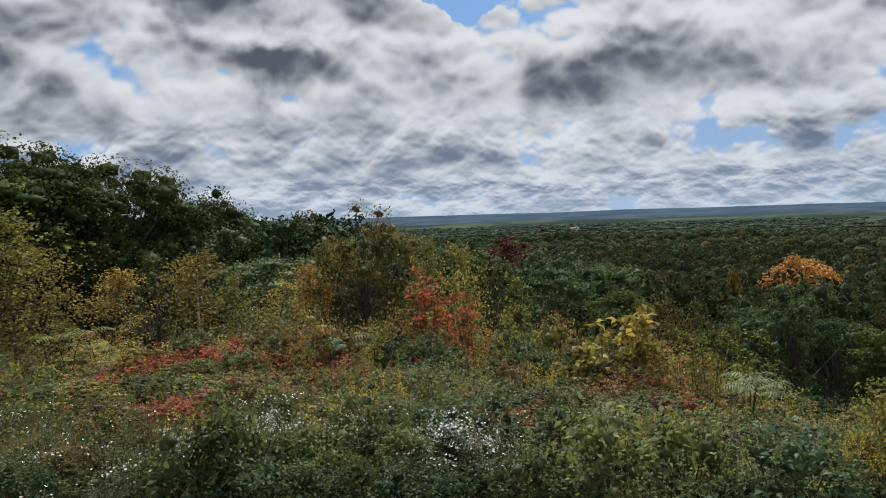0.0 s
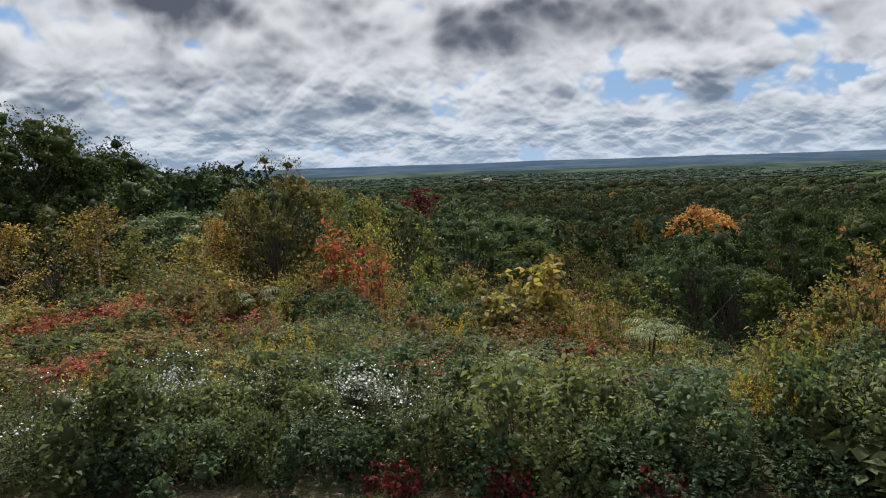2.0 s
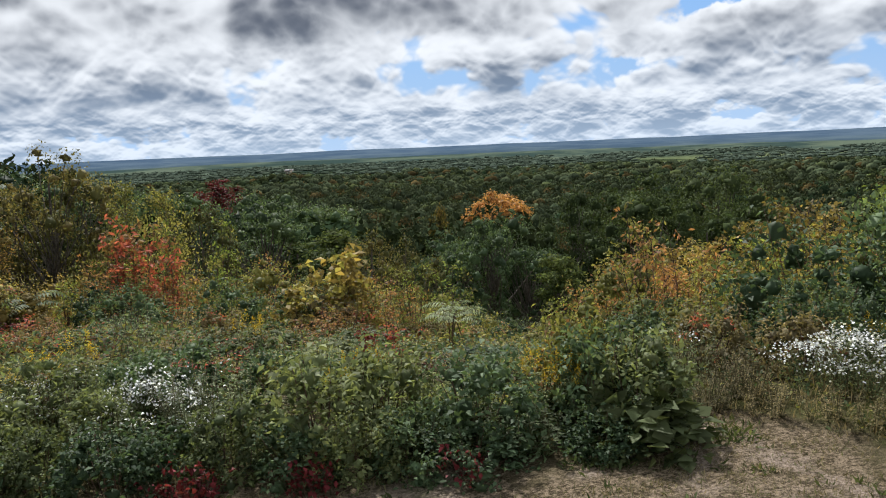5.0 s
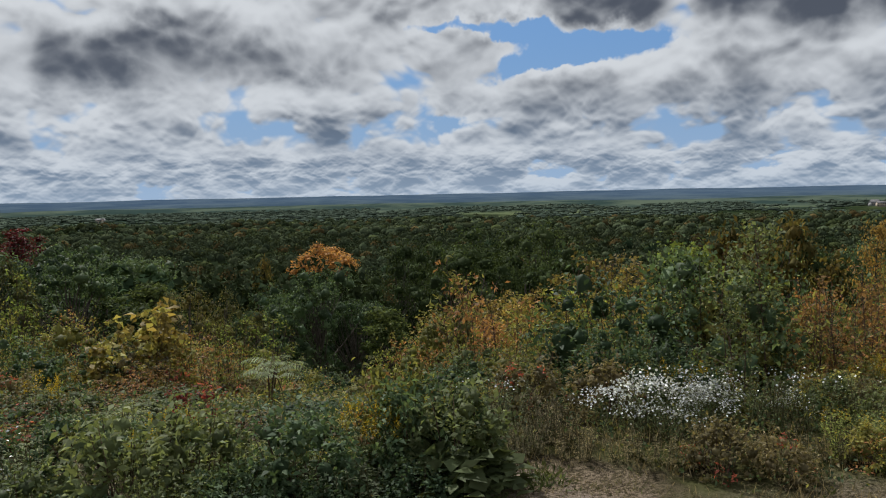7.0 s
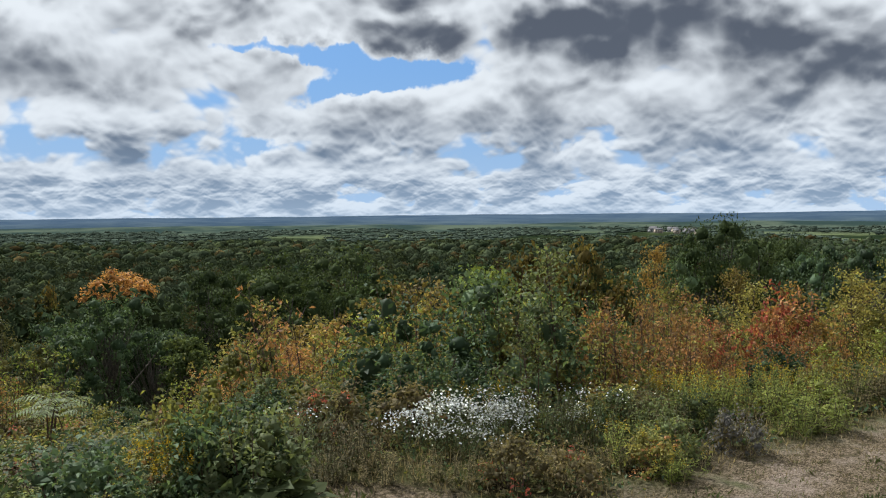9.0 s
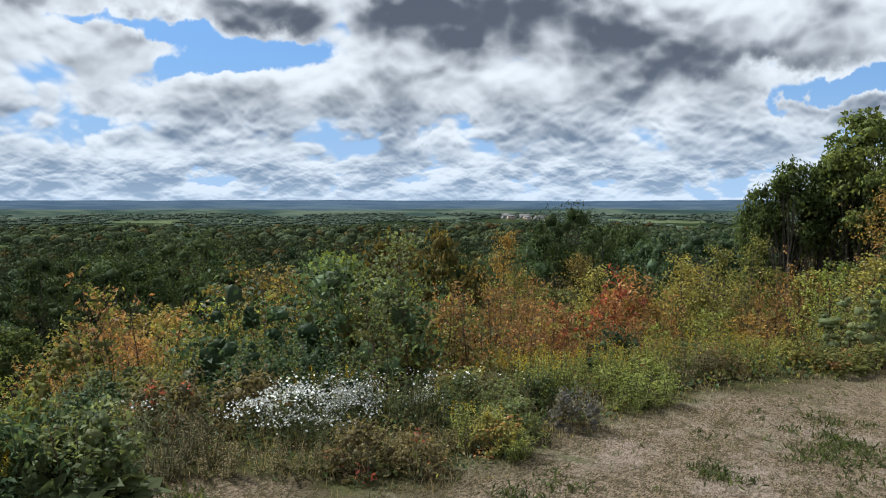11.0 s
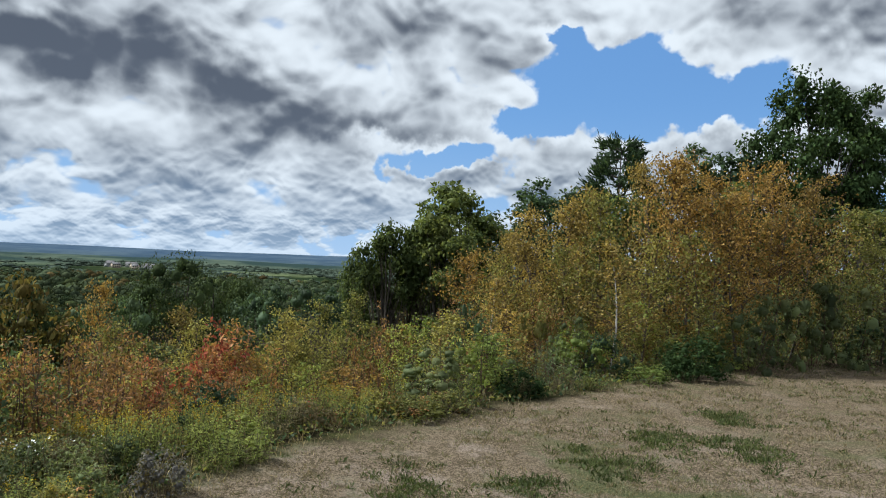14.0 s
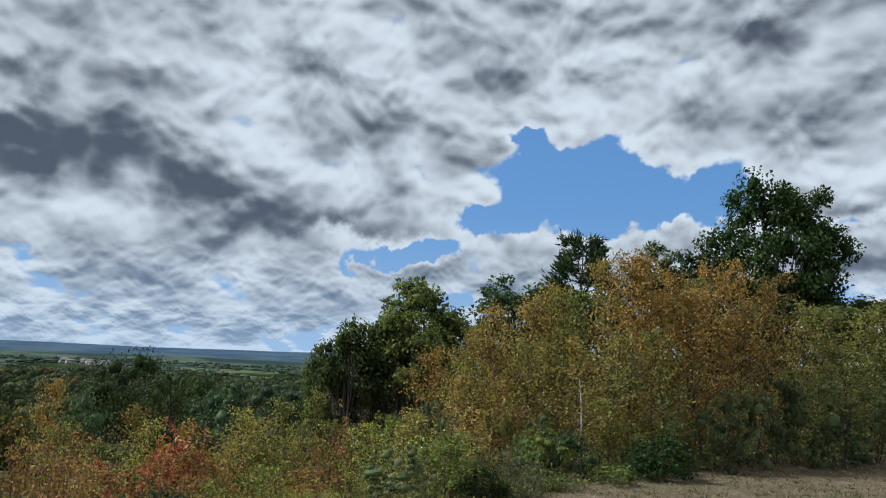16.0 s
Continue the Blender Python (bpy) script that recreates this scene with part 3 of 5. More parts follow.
def mound(r, H, W, leaf, name, label, clusters=26, per=26, size=0.05, narrow=0.55, wood_mat=TWIG, group="scrub bushes", shoots=7, accents=None):
    """A rounded bush: clumps of leaves over a dome that reaches the ground, with a few shoots above it."""
    bush = thing(name, label, "shrub", group)
    wood, leaves, extra = Shape(), Shape(), Shape()
    for k in range(clusters):
        a, z = r.rand() * 6.283, r.rand() ** 0.9
        out = W / 2 * 0.84 * math.sqrt(1 - 0.85 * z * z) * (0.72 + 0.36 * r.rand())
        c0 = np.array([math.cos(a) * out, math.sin(a) * out, H * (0.07 + 0.76 * z * (0.8 + 0.3 * r.rand()))])
        rad = (0.09 * W + 0.045 * H) * (0.6 + 0.8 * r.rand())
        if k % 2:
            wood.tube(grow(r, np.array([c0[0] * 0.15, c0[1] * 0.15, -0.1]), c0, 0.04 * H, 3), np.array([0.008, 0.005, 0.002]) * (0.4 + 0.5 * H), 3)
        leaves.add(c0 * (0.9, 0.9, 1) - (0, 0, 0.3 * rad) + LUMP * (0.5 + 0.7 * r.rand(len(LUMP), 1)) * rad * 0.42, LUMP_FACES)
        s = sphere(r, per) * (0.55 + 0.5 * r.rand(per, 1))
        L = size * 1.2 * (0.55 + 0.8 * r.rand(per))
        use = extra if accents and r.rand() < accents[1] else leaves
        use.leaves(c0 + s * rad, r.normal(size=(per, 3)) + s * 0.7 - (0, 0, 0.1), s * 0.6 + r.normal(size=(per, 3)) * 0.5 + (0, 0, 0.7), L, L * narrow)
    for _ in range(shoots):
        a, q = r.rand() * 6.283, W * 0.34 * r.rand() ** 0.5
        tip = np.array([math.cos(a) * q * 1.15, math.sin(a) * q * 1.15, H * (0.78 + 0.2 * r.rand())])
        wood.tube([np.array([math.cos(a) * q * 0.6, math.sin(a) * q * 0.6, H * 0.35]), tip], [0.004, 0.0015], 3)
        n = max(8, per // 2)
        at = tip - (0, 0, 1.0) * (r.rand(n, 1) * 0.22 * H) + r.normal(size=(n, 3)) * 0.034 * (H + W)
        L = size * (0.6 + 0.8 * r.rand(n))
        leaves.leaves(at, r.normal(size=(n, 3)) + (0, 0, 0.3), r.normal(size=(n, 3)) * 0.6 + (0, 0, 0.8), L, L * narrow)
    part("stem_clump", wood, wood_mat, bush, kind="stuff")
    part("foliage", leaves, LEAF[leaf], bush, kind="stuff")
    if extra.count:
        part("turned_foliage", extra, LEAF[accents[0]], bush, accents[2], kind="stuff")
    return bush


def sapling(r, H, W, leaf, name, label, stems=6, per=60, size=0.085, narrow=0.42, second=None, share=0.3, group="saplings"):
    """Thin upright stems with short side twigs and hanging leaves."""
    tree = thing(name, label, "sapling", group)
    wood, leaves, other = Shape(), Shape(), Shape()
    for _ in range(stems):
        a, out = r.rand() * 6.283, W / 2 * r.rand() ** 0.5
        base = np.array([math.cos(a) * out * 0.35, math.sin(a) * out * 0.35, -0.15])
        tip = np.array([math.cos(a) * out * 0.9, math.sin(a) * out * 0.9, H * (0.72 + 0.3 * r.rand())])
        line = grow(r, base, tip, 0.03 * H, 6)
        wood.tube(line, np.linspace(0.0075, 0.0015, 6) * (0.5 + 0.5 * H), 4)
        for _ in range(12):
            f = 0.28 + 0.72 * r.rand()
            s = np.array([np.interp(f, np.linspace(0, 1, 6), line[:, b]) for b in range(3)])
            b = r.rand() * 6.283
            reach = 0.2 * W * (0.4 + r.rand()) * (1.25 - 0.8 * f)
            t = s + np.array([math.cos(b) * reach, math.sin(b) * reach, reach * 0.9])
            wood.tube([s, t], [0.0032, 0.0012], 3)
            n = max(3, per // 12)
            at = s + (t - s) * (0.6 + 0.5 * r.rand(n, 1)) + r.normal(size=(n, 3)) * 0.018 * H
            L = size * 1.25 * (0.6 + 0.7 * r.rand(n))
            use = other if second and r.rand() < share else leaves
            use.leaves(at, r.normal(size=(n, 3)) * 0.8 - (0, 0, 0.8), r.normal(size=(n, 3)) + (0, 0, 0.3), L, L * narrow)
    part("stem_clump", wood, TWIG, tree, kind="stuff")
    part("foliage", leaves, LEAF[leaf], tree, kind="stuff")
    if other.count:
        part("turned_foliage", other, LEAF[second], tree, kind="stuff")
    return tree


def herb(r, H, W, leaf, name, label, stems=9, per=22, size=0.07, narrow=0.26, top=None, blooms=30, bloom=0.022, group="meadow plants", dome=False):
    """Wild flower or weed: upright stems, narrow leaves, and heads of small flowers if top names them."""
    plant = thing(name, label, "wildflower" if top else "weed", group)
    wood, leaves, heads = Shape(), Shape(), Shape()
    for _ in range(stems):
        a, out = r.rand() * 6.283, W / 2 * r.rand() ** 0.5
        base = np.array([math.cos(a) * out * 0.45, math.sin(a) * out * 0.45, -0.08])
        tip = np.array([math.cos(a) * out, math.sin(a) * out, H * (0.75 + 0.28 * r.rand()) * (1 - (0.45 if dome else 0.15) * (2 * out / W) ** 2)])
        line = grow(r, base, tip, 0.05 * H, 5)
        wood.tube(line[[0, 2, 4]], [0.005, 0.004, 0.0015], 3)
        n = per
        f = (0.12 + 0.86 * r.rand(n))
        at = np.stack([np.interp(f, np.linspace(0, 1, 5), line[:, b]) for b in range(3)], 1) + r.normal(size=(n, 3)) * 0.012
        b = r.rand(n) * 6.283
        go = np.stack([np.cos(b), np.sin(b), 0.35 + 0.4 * r.rand(n)], 1)
        L = size * (0.6 + 0.8 * r.rand(n)) * (1.25 - 0.6 * f)
        leaves.leaves(at, go, np.stack([-0.3 * np.cos(b), -0.3 * np.sin(b), 0 * b + 1], 1), L, L * narrow, droop=0.3)
        if top and (top != "white" or r.rand() < (0.85 if dome else 0.4)):
            m = blooms
            if top == "yellow":
                q = r.rand(m)
                c = r.rand(m) * 6.283
                sp = (0.012 + 0.05 * H * (1 - q)) * r.rand(m)
                pos = tip + np.stack([np.cos(c) * sp, np.sin(c) * sp, (q - 0.6) * 0.2 * H], 1)
                heads.leaves(pos, r.normal(size=(m, 3)) + (0, 0, 0.4), r.normal(size=(m, 3)), bloom * (0.6 + 0.8 * r.rand(m)), bloom * 0.8)
            else:
                pos = tip + r.normal(size=(m, 3)) * (0.03 + 0.07 * W, 0.03 + 0.07 * W, 0.045 * H)
                face = r.normal(size=(m, 3)) * 0.4 + (0, -0.25, 0.8)
                go = np.cross(face, r.normal(size=(m, 3)))
                go /= np.linalg.norm(go, axis=1)[:, None]
                side = np.cross(go, face / np.linalg.norm(face, axis=1)[:, None])
                s = bloom * (0.7 + 0.6 * r.rand(m))
                heads.leaves(pos - go * s[:, None] / 2, go, face, s, s * 0.9, 0.12, 0.0)
                d = (go + side) * 0.7071
                heads.leaves(pos - d * s[:, None] / 2 + face * 0.002, d, face, s, s * 0.9, 0.12, 0.0)
    part("stem_clump", wood, GREEN_STEM, plant, kind="stuff")
    part("foliage", leaves, LEAF[leaf], plant, kind="stuff")
    if top:
        part("blossom", heads, LEAF[top], plant, {"white": "small white daisy-like flowers", "yellow": "yellow flower plumes", "fuzz": "grey fluffy seed heads"}[top], kind="stuff")
    return plant


def sumac(r, H, leaf, name, label, fronds=11, second=None):
    """Sumac: a few bare stems, each with a whorl of long arching fronds of paired leaflets."""
    plant = thing(name, label, "shrub", "sumac bushes")
    wood, leaves, other = Shape(), Shape(), Shape()
    for s in range(2):
        top = np.array([r.normal() * 0.18, r.normal() * 0.18, H * (0.62 + 0.12 * r.rand())])
        wood.tube(grow(r, np.array([top[0] * 0.3, top[1] * 0.3, -0.2]), top, 0.04, 5), np.linspace(0.018, 0.009, 5), 5)
        for f in range(fronds // 2):
            a = f * 2.4 + r.rand()
            reach = 0.46 * H * (0.75 + 0.5 * r.rand())
            k = np.linspace(0, 1, 13)
            line = top + np.stack([np.cos(a) * reach * k, np.sin(a) * reach * k, reach * (0.95 * k - 0.85 * k * k)], 1)
            wood.tube(line[::3], np.linspace(0.005, 0.0015, 5), 3)
            along = np.gradient(line, axis=0)
            along /= np.linalg.norm(along, axis=1)[:, None]
            use = other if second and r.rand() < 0.3 else leaves
            for sign in (-1, 1):
                side = np.cross(along, (0, 0, 1)) * sign
                L = 0.24 * reach * np.sin(np.clip(k * 0.85 + 0.15, 0, 1) * 3.0) + 0.03
                use.leaves(line[1:], (side + along * 0.45 - (0, 0, 0.25))[1:], np.tile((0, 0, 1.0), (12, 1)) + r.normal(size=(12, 3)) * 0.15, L[1:], L[1:] * 0.22)
    part("stem_clump", wood, TWIG, plant, soft=True, kind="stuff")
    part("frond_crown", leaves, LEAF[leaf], plant, kind="stuff")
    if other.count:
        part("turned_foliage", other, LEAF[second], plant, kind="stuff")
    return plant


def pine(r, H, name, label):
    tree = thing(name, label, "tree", "woodland trees")
    wood, needles = Shape(), Shape()
    spine = grow(r, np.array([0, 0, -0.5]), np.array([0.1, 0, H]), 0.1, 8)
    wood.tube(spine, np.linspace(0.16, 0.02, 8), 6)
    for z in np.linspace(0.4 * H, H * 0.99, 16):
        for k in range(5):
            a = r.rand() * 6.283
            reach = (H - z) * 0.30 + 0.5 + 0.5 * r.rand()
            s, t = np.array([0.05, 0, z]), np.array([math.cos(a) * reach, math.sin(a) * reach, z + 0.28 * reach])
            wood.tube([s, (s + t) / 2 + (0, 0, -0.08), t], [0.035, 0.02, 0.008], 4)
            n = 80
            at = s + (t - s) * (0.45 + 0.6 * r.rand(n, 1)) + r.normal(size=(n, 3)) * 0.16
            needles.leaves(at, r.normal(size=(n, 3)) * 0.6 + (t - s) / reach + (0, 0, 0.5), r.normal(size=(n, 3)), 0.42, 0.09)
    part("trunk", wood, BARK, tree, soft=True)
    part("crown", needles, LEAF["dark"], tree, kind="stuff")
    return tree


class Kind:
    """A few models of one kind of plant; set() stands the next one, or a copy of it, where it is wanted."""

    def __init__(self, build, H, W, count, seed, *args, **more):
        self.H, self.W, self.turn = H, W, 0
        self.models = [None] * count
        self.build = lambda k: build(np.random.RandomState(seed + k), H, *(() if W is None else (W,)), *args, **more)

    def set(self, x, y, tall=None, wide=None, spin=None, sink=0.03):
        k = self.turn % len(self.models)
        self.turn += 1
        tall = tall or self.H
        wide = wide or (self.W or self.H) * tall / self.H
        sz, sx = tall / self.H, wide / (self.W or self.H)
        z = height(x, y) - sink
        spin = random.uniform(0, 360) if spin is None else spin
        m = pose(x, y, z, random.uniform(-3, 3), random.uniform(-3, 3), spin) @ Matrix.Diagonal((sx, sx, sz, 1))
        if self.models[k] is None:
            made = self.models[k] = self.build(k)
        else:
            made = copy_thing(self.models[k], m)
        made.matrix_basis = m
        return made


HERE = (0.3, -0.15)


def spot(az, d):
    return HERE[0] + d * math.sin(radians(az)), HERE[1] + d * math.cos(radians(az))


def stand(kind, az, d, top, wide=None, sink=0.03):
    """Stand a plant d metres off at that bearing, tall enough to reach the elevation top."""
    x, y = spot(az, d)
    tall = EYE + d * math.tan(radians(top)) - height(x, y)
    return kind.set(x, y, max(tall, 0.25), wide, sink=sink)

# ---- ground ----


def make_ground():
    """One sheet from the lawn to the horizon."""
    rings = np.concatenate([np.linspace(0, 14, 44), np.linspace(14.8, 40, 28), np.geomspace(42, 1500, 40), np.linspace(1560, 4700, 48)])
    turns = 280
    a = np.arange(turns) * 6.2832 / turns
    r, t = np.meshgrid(rings, a, indexing="ij")
    x, y = r * np.sin(t), r * np.cos(t)
    z = land(x.ravel(), y.ravel())
    k, s = np.meshgrid(np.arange(len(rings) - 1), np.arange(turns), indexing="ij")
    s2 = (s + 1) % turns
    shape = Shape().add(np.stack([x.ravel(), y.ravel(), z], 1), np.stack([k * turns + s, (k + 1) * turns + s, (k + 1) * turns + s2, k * turns + s2], -1))
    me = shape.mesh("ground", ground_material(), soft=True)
    turf = me.attributes.new("turf", "FLOAT", "POINT")
    out = beyond(x.ravel(), y.ravel()) + 0.25 * waves(x.ravel(), y.ravel(), 9, 1.7)
    turf.data.foreach_set("value", 1 - smooth(out, -0.25, 0.35))
    return tagged(new("ground", me), "dry mown hilltop lawn falling away to wooded valley and hills", "ground", kind="structure")


make_ground()


# darker green clumps in the mown grass: place and half widths
PATCHES = ((7.7, 0.65, 0.75, 0.3), (9.3, -1.25, 0.6, 0.5), (10.7, -2.2, 0.7, 0.5), (10.3, -3.1, 0.8, 0.4), (6.4, 1.25, 0.25, 0.2), (8.2, -0.4, 0.5, 0.3), (5.2, 2.3, 0.5, 0.2), (12.6, -3.4, 0.8, 0.4), (3.75, 4.2, 0.3, 0.2), (2.7, 4.05, 0.35, 0.12))


def make_lawn_blades():
    """Tufts of short dry grass, thick and thin over the lawn, and clumps of greener grass."""
    r = np.random.RandomState(21)
    n = 60000
    d = 3.8 + 24 * r.rand(n) ** 1.4
    az = np.radians(-35 + 165 * r.rand(n))
    x, y = HERE[0] + d * np.sin(az), HERE[1] + d * np.cos(az)
    s = beyond(x, y)
    keep = (s < 0.3) & (waves(x, y, 31, 1.3) + waves(x, y, 32, 4.0) + r.rand(n) * 1.4 > 0.45)
    x, y = x[keep][:11000], y[keep][:11000]
    x, y = (np.repeat(v, 9) + r.normal(size=len(v) * 9) * 0.035 for v in (x, y))
    m = len(x)
    at = np.stack([x, y, land(x, y) - 0.004], 1)
    wide = np.clip(np.hypot(x, y) / 8, 0.7, 2.2)
    L = (0.025 + 0.045 * r.rand(m)) * wide ** 0.5
    stuff("lawn_grass", Shape().leaves(at, r.normal(size=(m, 3)) * 0.8 + (0, 0, 0.6), r.normal(size=(m, 3)), L, (0.004 + 0.006 * r.rand(m)) * wide), LEAF["turf"],
          "short dry straw-coloured turf with green tufts", "grass")
    spots = []
    for px, py, wx, wy in PATCHES:
        k = int(1500 * wx * wy / 0.2)
        c = r.normal(size=(max(6, k // 50), 2)) * (wx * 0.55, wy * 0.55) + (px, py)
        spots.append(c[r.randint(len(c), size=k)] + r.normal(size=(k, 2)) * 0.07)
    c = np.stack([x, y], 1)[r.randint(m, size=420)]
    spots.append(np.repeat(c, 14, 0) + r.normal(size=(420 * 14, 2)) * 0.03)
    at = np.concatenate(spots)
    at = at[beyond(at[:, 0], at[:, 1]) < 0.2]
    m = len(at)
    at = np.stack([at[:, 0], at[:, 1], land(at[:, 0], at[:, 1]) - 0.004], 1)
    L = 0.03 + 0.05 * r.rand(m)
    stuff("green_grass", Shape().leaves(at, r.normal(size=(m, 3)) + (0, 0, 0.6), r.normal(size=(m, 3)) + (0, 0, 0.4), L, L * 0.25), LEAF["sward"], "low clumps of green grass and weeds in the dry lawn", "grass")


def make_fringe():
    """Unmown straw grass along the lawn's edge."""
    r = np.random.RandomState(22)
    n = 90000
    d = 4.5 + 27 * r.rand(n) ** 1.5
    az = np.radians(-35 + 160 * r.rand(n))
    x, y = HERE[0] + d * np.sin(az), HERE[1] + d * np.cos(az)
    s = beyond(x, y)
    keep = (s > -0.05) & (s < 1.5) & (waves(x, y, 41, 2.2) + r.rand(n) > 0.1 + 0.5 * s) & (np.degrees(az) > 36)
    x, y, s = x[keep][:16000], y[keep][:16000], s[keep][:16000]
    m = len(x)
    at = np.stack([x, y, land(x, y) - 0.02], 1)
    L = (0.08 + 0.17 * r.rand(m)) * np.clip(0.45 + s, 0.4, 1.2)
    stuff("fringe_grass", Shape().leaves(at, r.normal(size=(m, 3)) * 0.3 + (0, 0, 1), r.normal(size=(m, 3)), L, 0.004 + 0.004 * r.rand(m), 0.1, 0.2), LEAF["straw"],
          "tall dry grass along the edge of the lawn", "grass")


def make_undergrowth():
    """Low mixed leaves that close the ground between the bushes."""
    for name, leaf, seed, n, label in (("undergrowth", "dark", 51, 30000, "low dark green undergrowth between the bushes"), ("weeds", "olive", 52, 18000, "low olive and yellowing weeds"),
                                       ("dry_weeds", "brown", 53, 18000, "low brown and reddish dry weeds")):
        r = np.random.RandomState(seed)
        d = 4.4 + 22 * r.rand(n * 2) ** 1.25
        az = np.radians(-36 + 152 * r.rand(n * 2))
        x, y = HERE[0] + d * np.sin(az), HERE[1] + d * np.cos(az)
        s = beyond(x, y)
        keep = (s > 0.12) & (waves(x, y, seed + 5, 2.4) + r.rand(n * 2) * 1.6 > 0.25)
        x, y, s, d, g = (v[keep][:n] for v in (x, y, s, d, np.degrees(az)))
        m = len(x)
        lift = np.minimum(0.08 + 0.12 * s, 0.28) * r.rand(m) ** 0.7
        at = np.stack([x, y, land(x, y) + lift], 1)
        L = (0.03 + 0.04 * r.rand(m)) * np.clip(d / 8, 0.7, 2.4)
        stuff(name, Shape().leaves(at, r.normal(size=(m, 3)) + (0, 0, 0.5), r.normal(size=(m, 3)) * 0.6 + (0, 0, 0.8), L, L * 0.5), LEAF[leaf], label, "undergrowth")


make_lawn_blades()
make_fringe()
make_undergrowth()

# ---- kinds of plants ----
OAK = Kind(broad_tree, 14, 12, 3, 100, "broadleaf", "oak_tree", "broad dark green oak in full leaf", clusters=64, per=130, size=0.22, ragged=0.45)
OAK_BIG = Kind(broad_tree, 13, 8, 1, 119, "oak", "oak_tree", "tall old oak with dark glossy clumped leaves", clusters=110, per=260, size=0.21, low=0.04, puff=0.9, thin=0.6, trunk=OAK_BARK, knob=0.26, squash=0.75)
MAPLE_GREEN = Kind(broad_tree, 11, 9, 3, 140, "dark", "maple_tree", "dark green maple on the wooded slope", clusters=52, per=90, size=0.2, ragged=0.3)
CHERRY = Kind(broad_tree, 7.5, 3.6, 3, 160, "cherry", "cherry_tree", "bushy dark green wild cherry above the scrub", clusters=54, per=110, size=0.16, low=0.12, thin=0.6, puff=1.05, ragged=0.5)
MAPLE_SLIM = Kind(broad_tree, 12, 5.2, 2, 150, "dark", "maple_tree", "narrow dark green maple behind the birches", clusters=54, per=76, size=0.22, low=0.2, puff=1.1)
TREE_OLIVE = Kind(broad_tree, 8, 6.5, 3, 180, "dusky", "ash_tree", "thinning olive-green tree with grey limbs", clusters=56, per=80, size=0.13, low=0.16, thin=0.8, core=0.4)
TREE_ORANGE = Kind(broad_tree, 25, 9, 2, 200, "orange", "maple_tree", "bright orange autumn maple among green woods", clusters=50, per=80, size=0.36, low=0.72)
TREE_RED = Kind(broad_tree, 25, 8, 1, 210, "crimson", "maple_tree", "dark red autumn maple among green woods", clusters=36, per=56, size=0.36, low=0.70)
TREE_OCHRE = Kind(broad_tree, 9, 8, 2, 220, "bronze", "maple_tree", "bronze-green tree turning colour on the slope", clusters=40, per=55, size=0.32)
BIRCH_GOLD = Kind(birch, 6, 2.6, 3, 300, "gold", "birch_tree", "young birch with golden yellow leaves", per=34, size=0.086)
BIRCH_OCHRE = Kind(birch, 6, 2.8, 3, 310, "ochre", "birch_tree", "young birch with ochre and brown leaves", per=34, size=0.086)
BIRCH_OLIVE = Kind(birch, 5.5, 2.6, 3, 320, "olive", "birch_tree", "young birch with olive-green leaves", per=28, size=0.095)
BIRCH_WHITE = Kind(birch, 5.5, 2.4, 2, 330, "gold", "birch_tree", "white-barked birch with thin yellow leaves", trunk=WHITE_BARK, twigs=60, per=26, size=0.10, low=0.3)
BIRCH_ORANGE = Kind(birch, 6, 3.0, 2, 340, "ochre", "birch_tree", "young birch with orange-brown leaves", twigs=76, per=34, size=0.086)
SHRUB_GREEN = Kind(mound, 1.4, 1.5, 4, 400, "green", "green_bush", "leafy green bush in the scrub", clusters=30, per=38, size=0.046)
SHRUB_DARK = Kind(mound, 1.4, 1.5, 3, 410, "dark", "dark_bush", "dense dark green bush in the scrub", clusters=36, per=44, size=0.045)
BUSH_ROUND = Kind(mound, 1.1, 1.2, 2, 415, "oak", "dark_bush", "round dark green bush at the edge of the lawn", clusters=44, per=40, size=0.05, shoots=4)
SHRUB_GREY = Kind(shrub, 1.8, 1.6, 3, 420, "grey", "willow_bush", "grey-green willow bush with narrow leaves", stems=24, per=64, size=0.075, narrow=0.22, bare=0.1)
SHRUB_OLIVE = Kind(mound, 1.5, 1.5, 4, 430, "olive", "olive_bush", "olive-green bush turning yellow", clusters=27, size=0.056, accents=("russet", 0.12, "russet turned leaves"))
TALL_GREEN = Kind(mound, 2.4, 1.9, 3, 1400, "green", "green_bush", "tall leafy green bush in the scrub", clusters=44, per=46, size=0.042, shoots=4)
TALL_OLIVE = Kind(mound, 2.4, 1.9, 3, 1430, "olive", "olive_bush", "tall olive-green bush turning yellow", clusters=44, per=44, size=0.042, shoots=4, accents=("russet", 0.2, "russet turned leaves"))
TALL_BROWN = Kind(mound, 2.2, 1.9, 2, 1450, "russet", "russet_bush", "tall russet and brown bush with fine leaves", clusters=42, per=28, size=0.05, shoots=6, accents=("brown", 0.4, "brown fading leaves"))
WILLOW_DARK = Kind(shrub, 1.8, 1.6, 2, 1425, "green", "willow_bush", "green willow bush with fine upright leaves", stems=30, per=64, size=0.08, narrow=0.2, bare=0.06)
SHRUB_LIME = Kind(mound, 1.0, 1.1, 3, 440, "lime", "yellow_green_bush", "pale yellow-green bush at the lawn's edge", clusters=28, per=28, size=0.048, narrow=0.4)
SHRUB_BROWN = Kind(mound, 1.0, 1.2, 4, 450, "brown", "brown_bush", "brownish fading bush in the meadow", clusters=28, size=0.048, accents=("red", 0.1, "red turned leaves"))
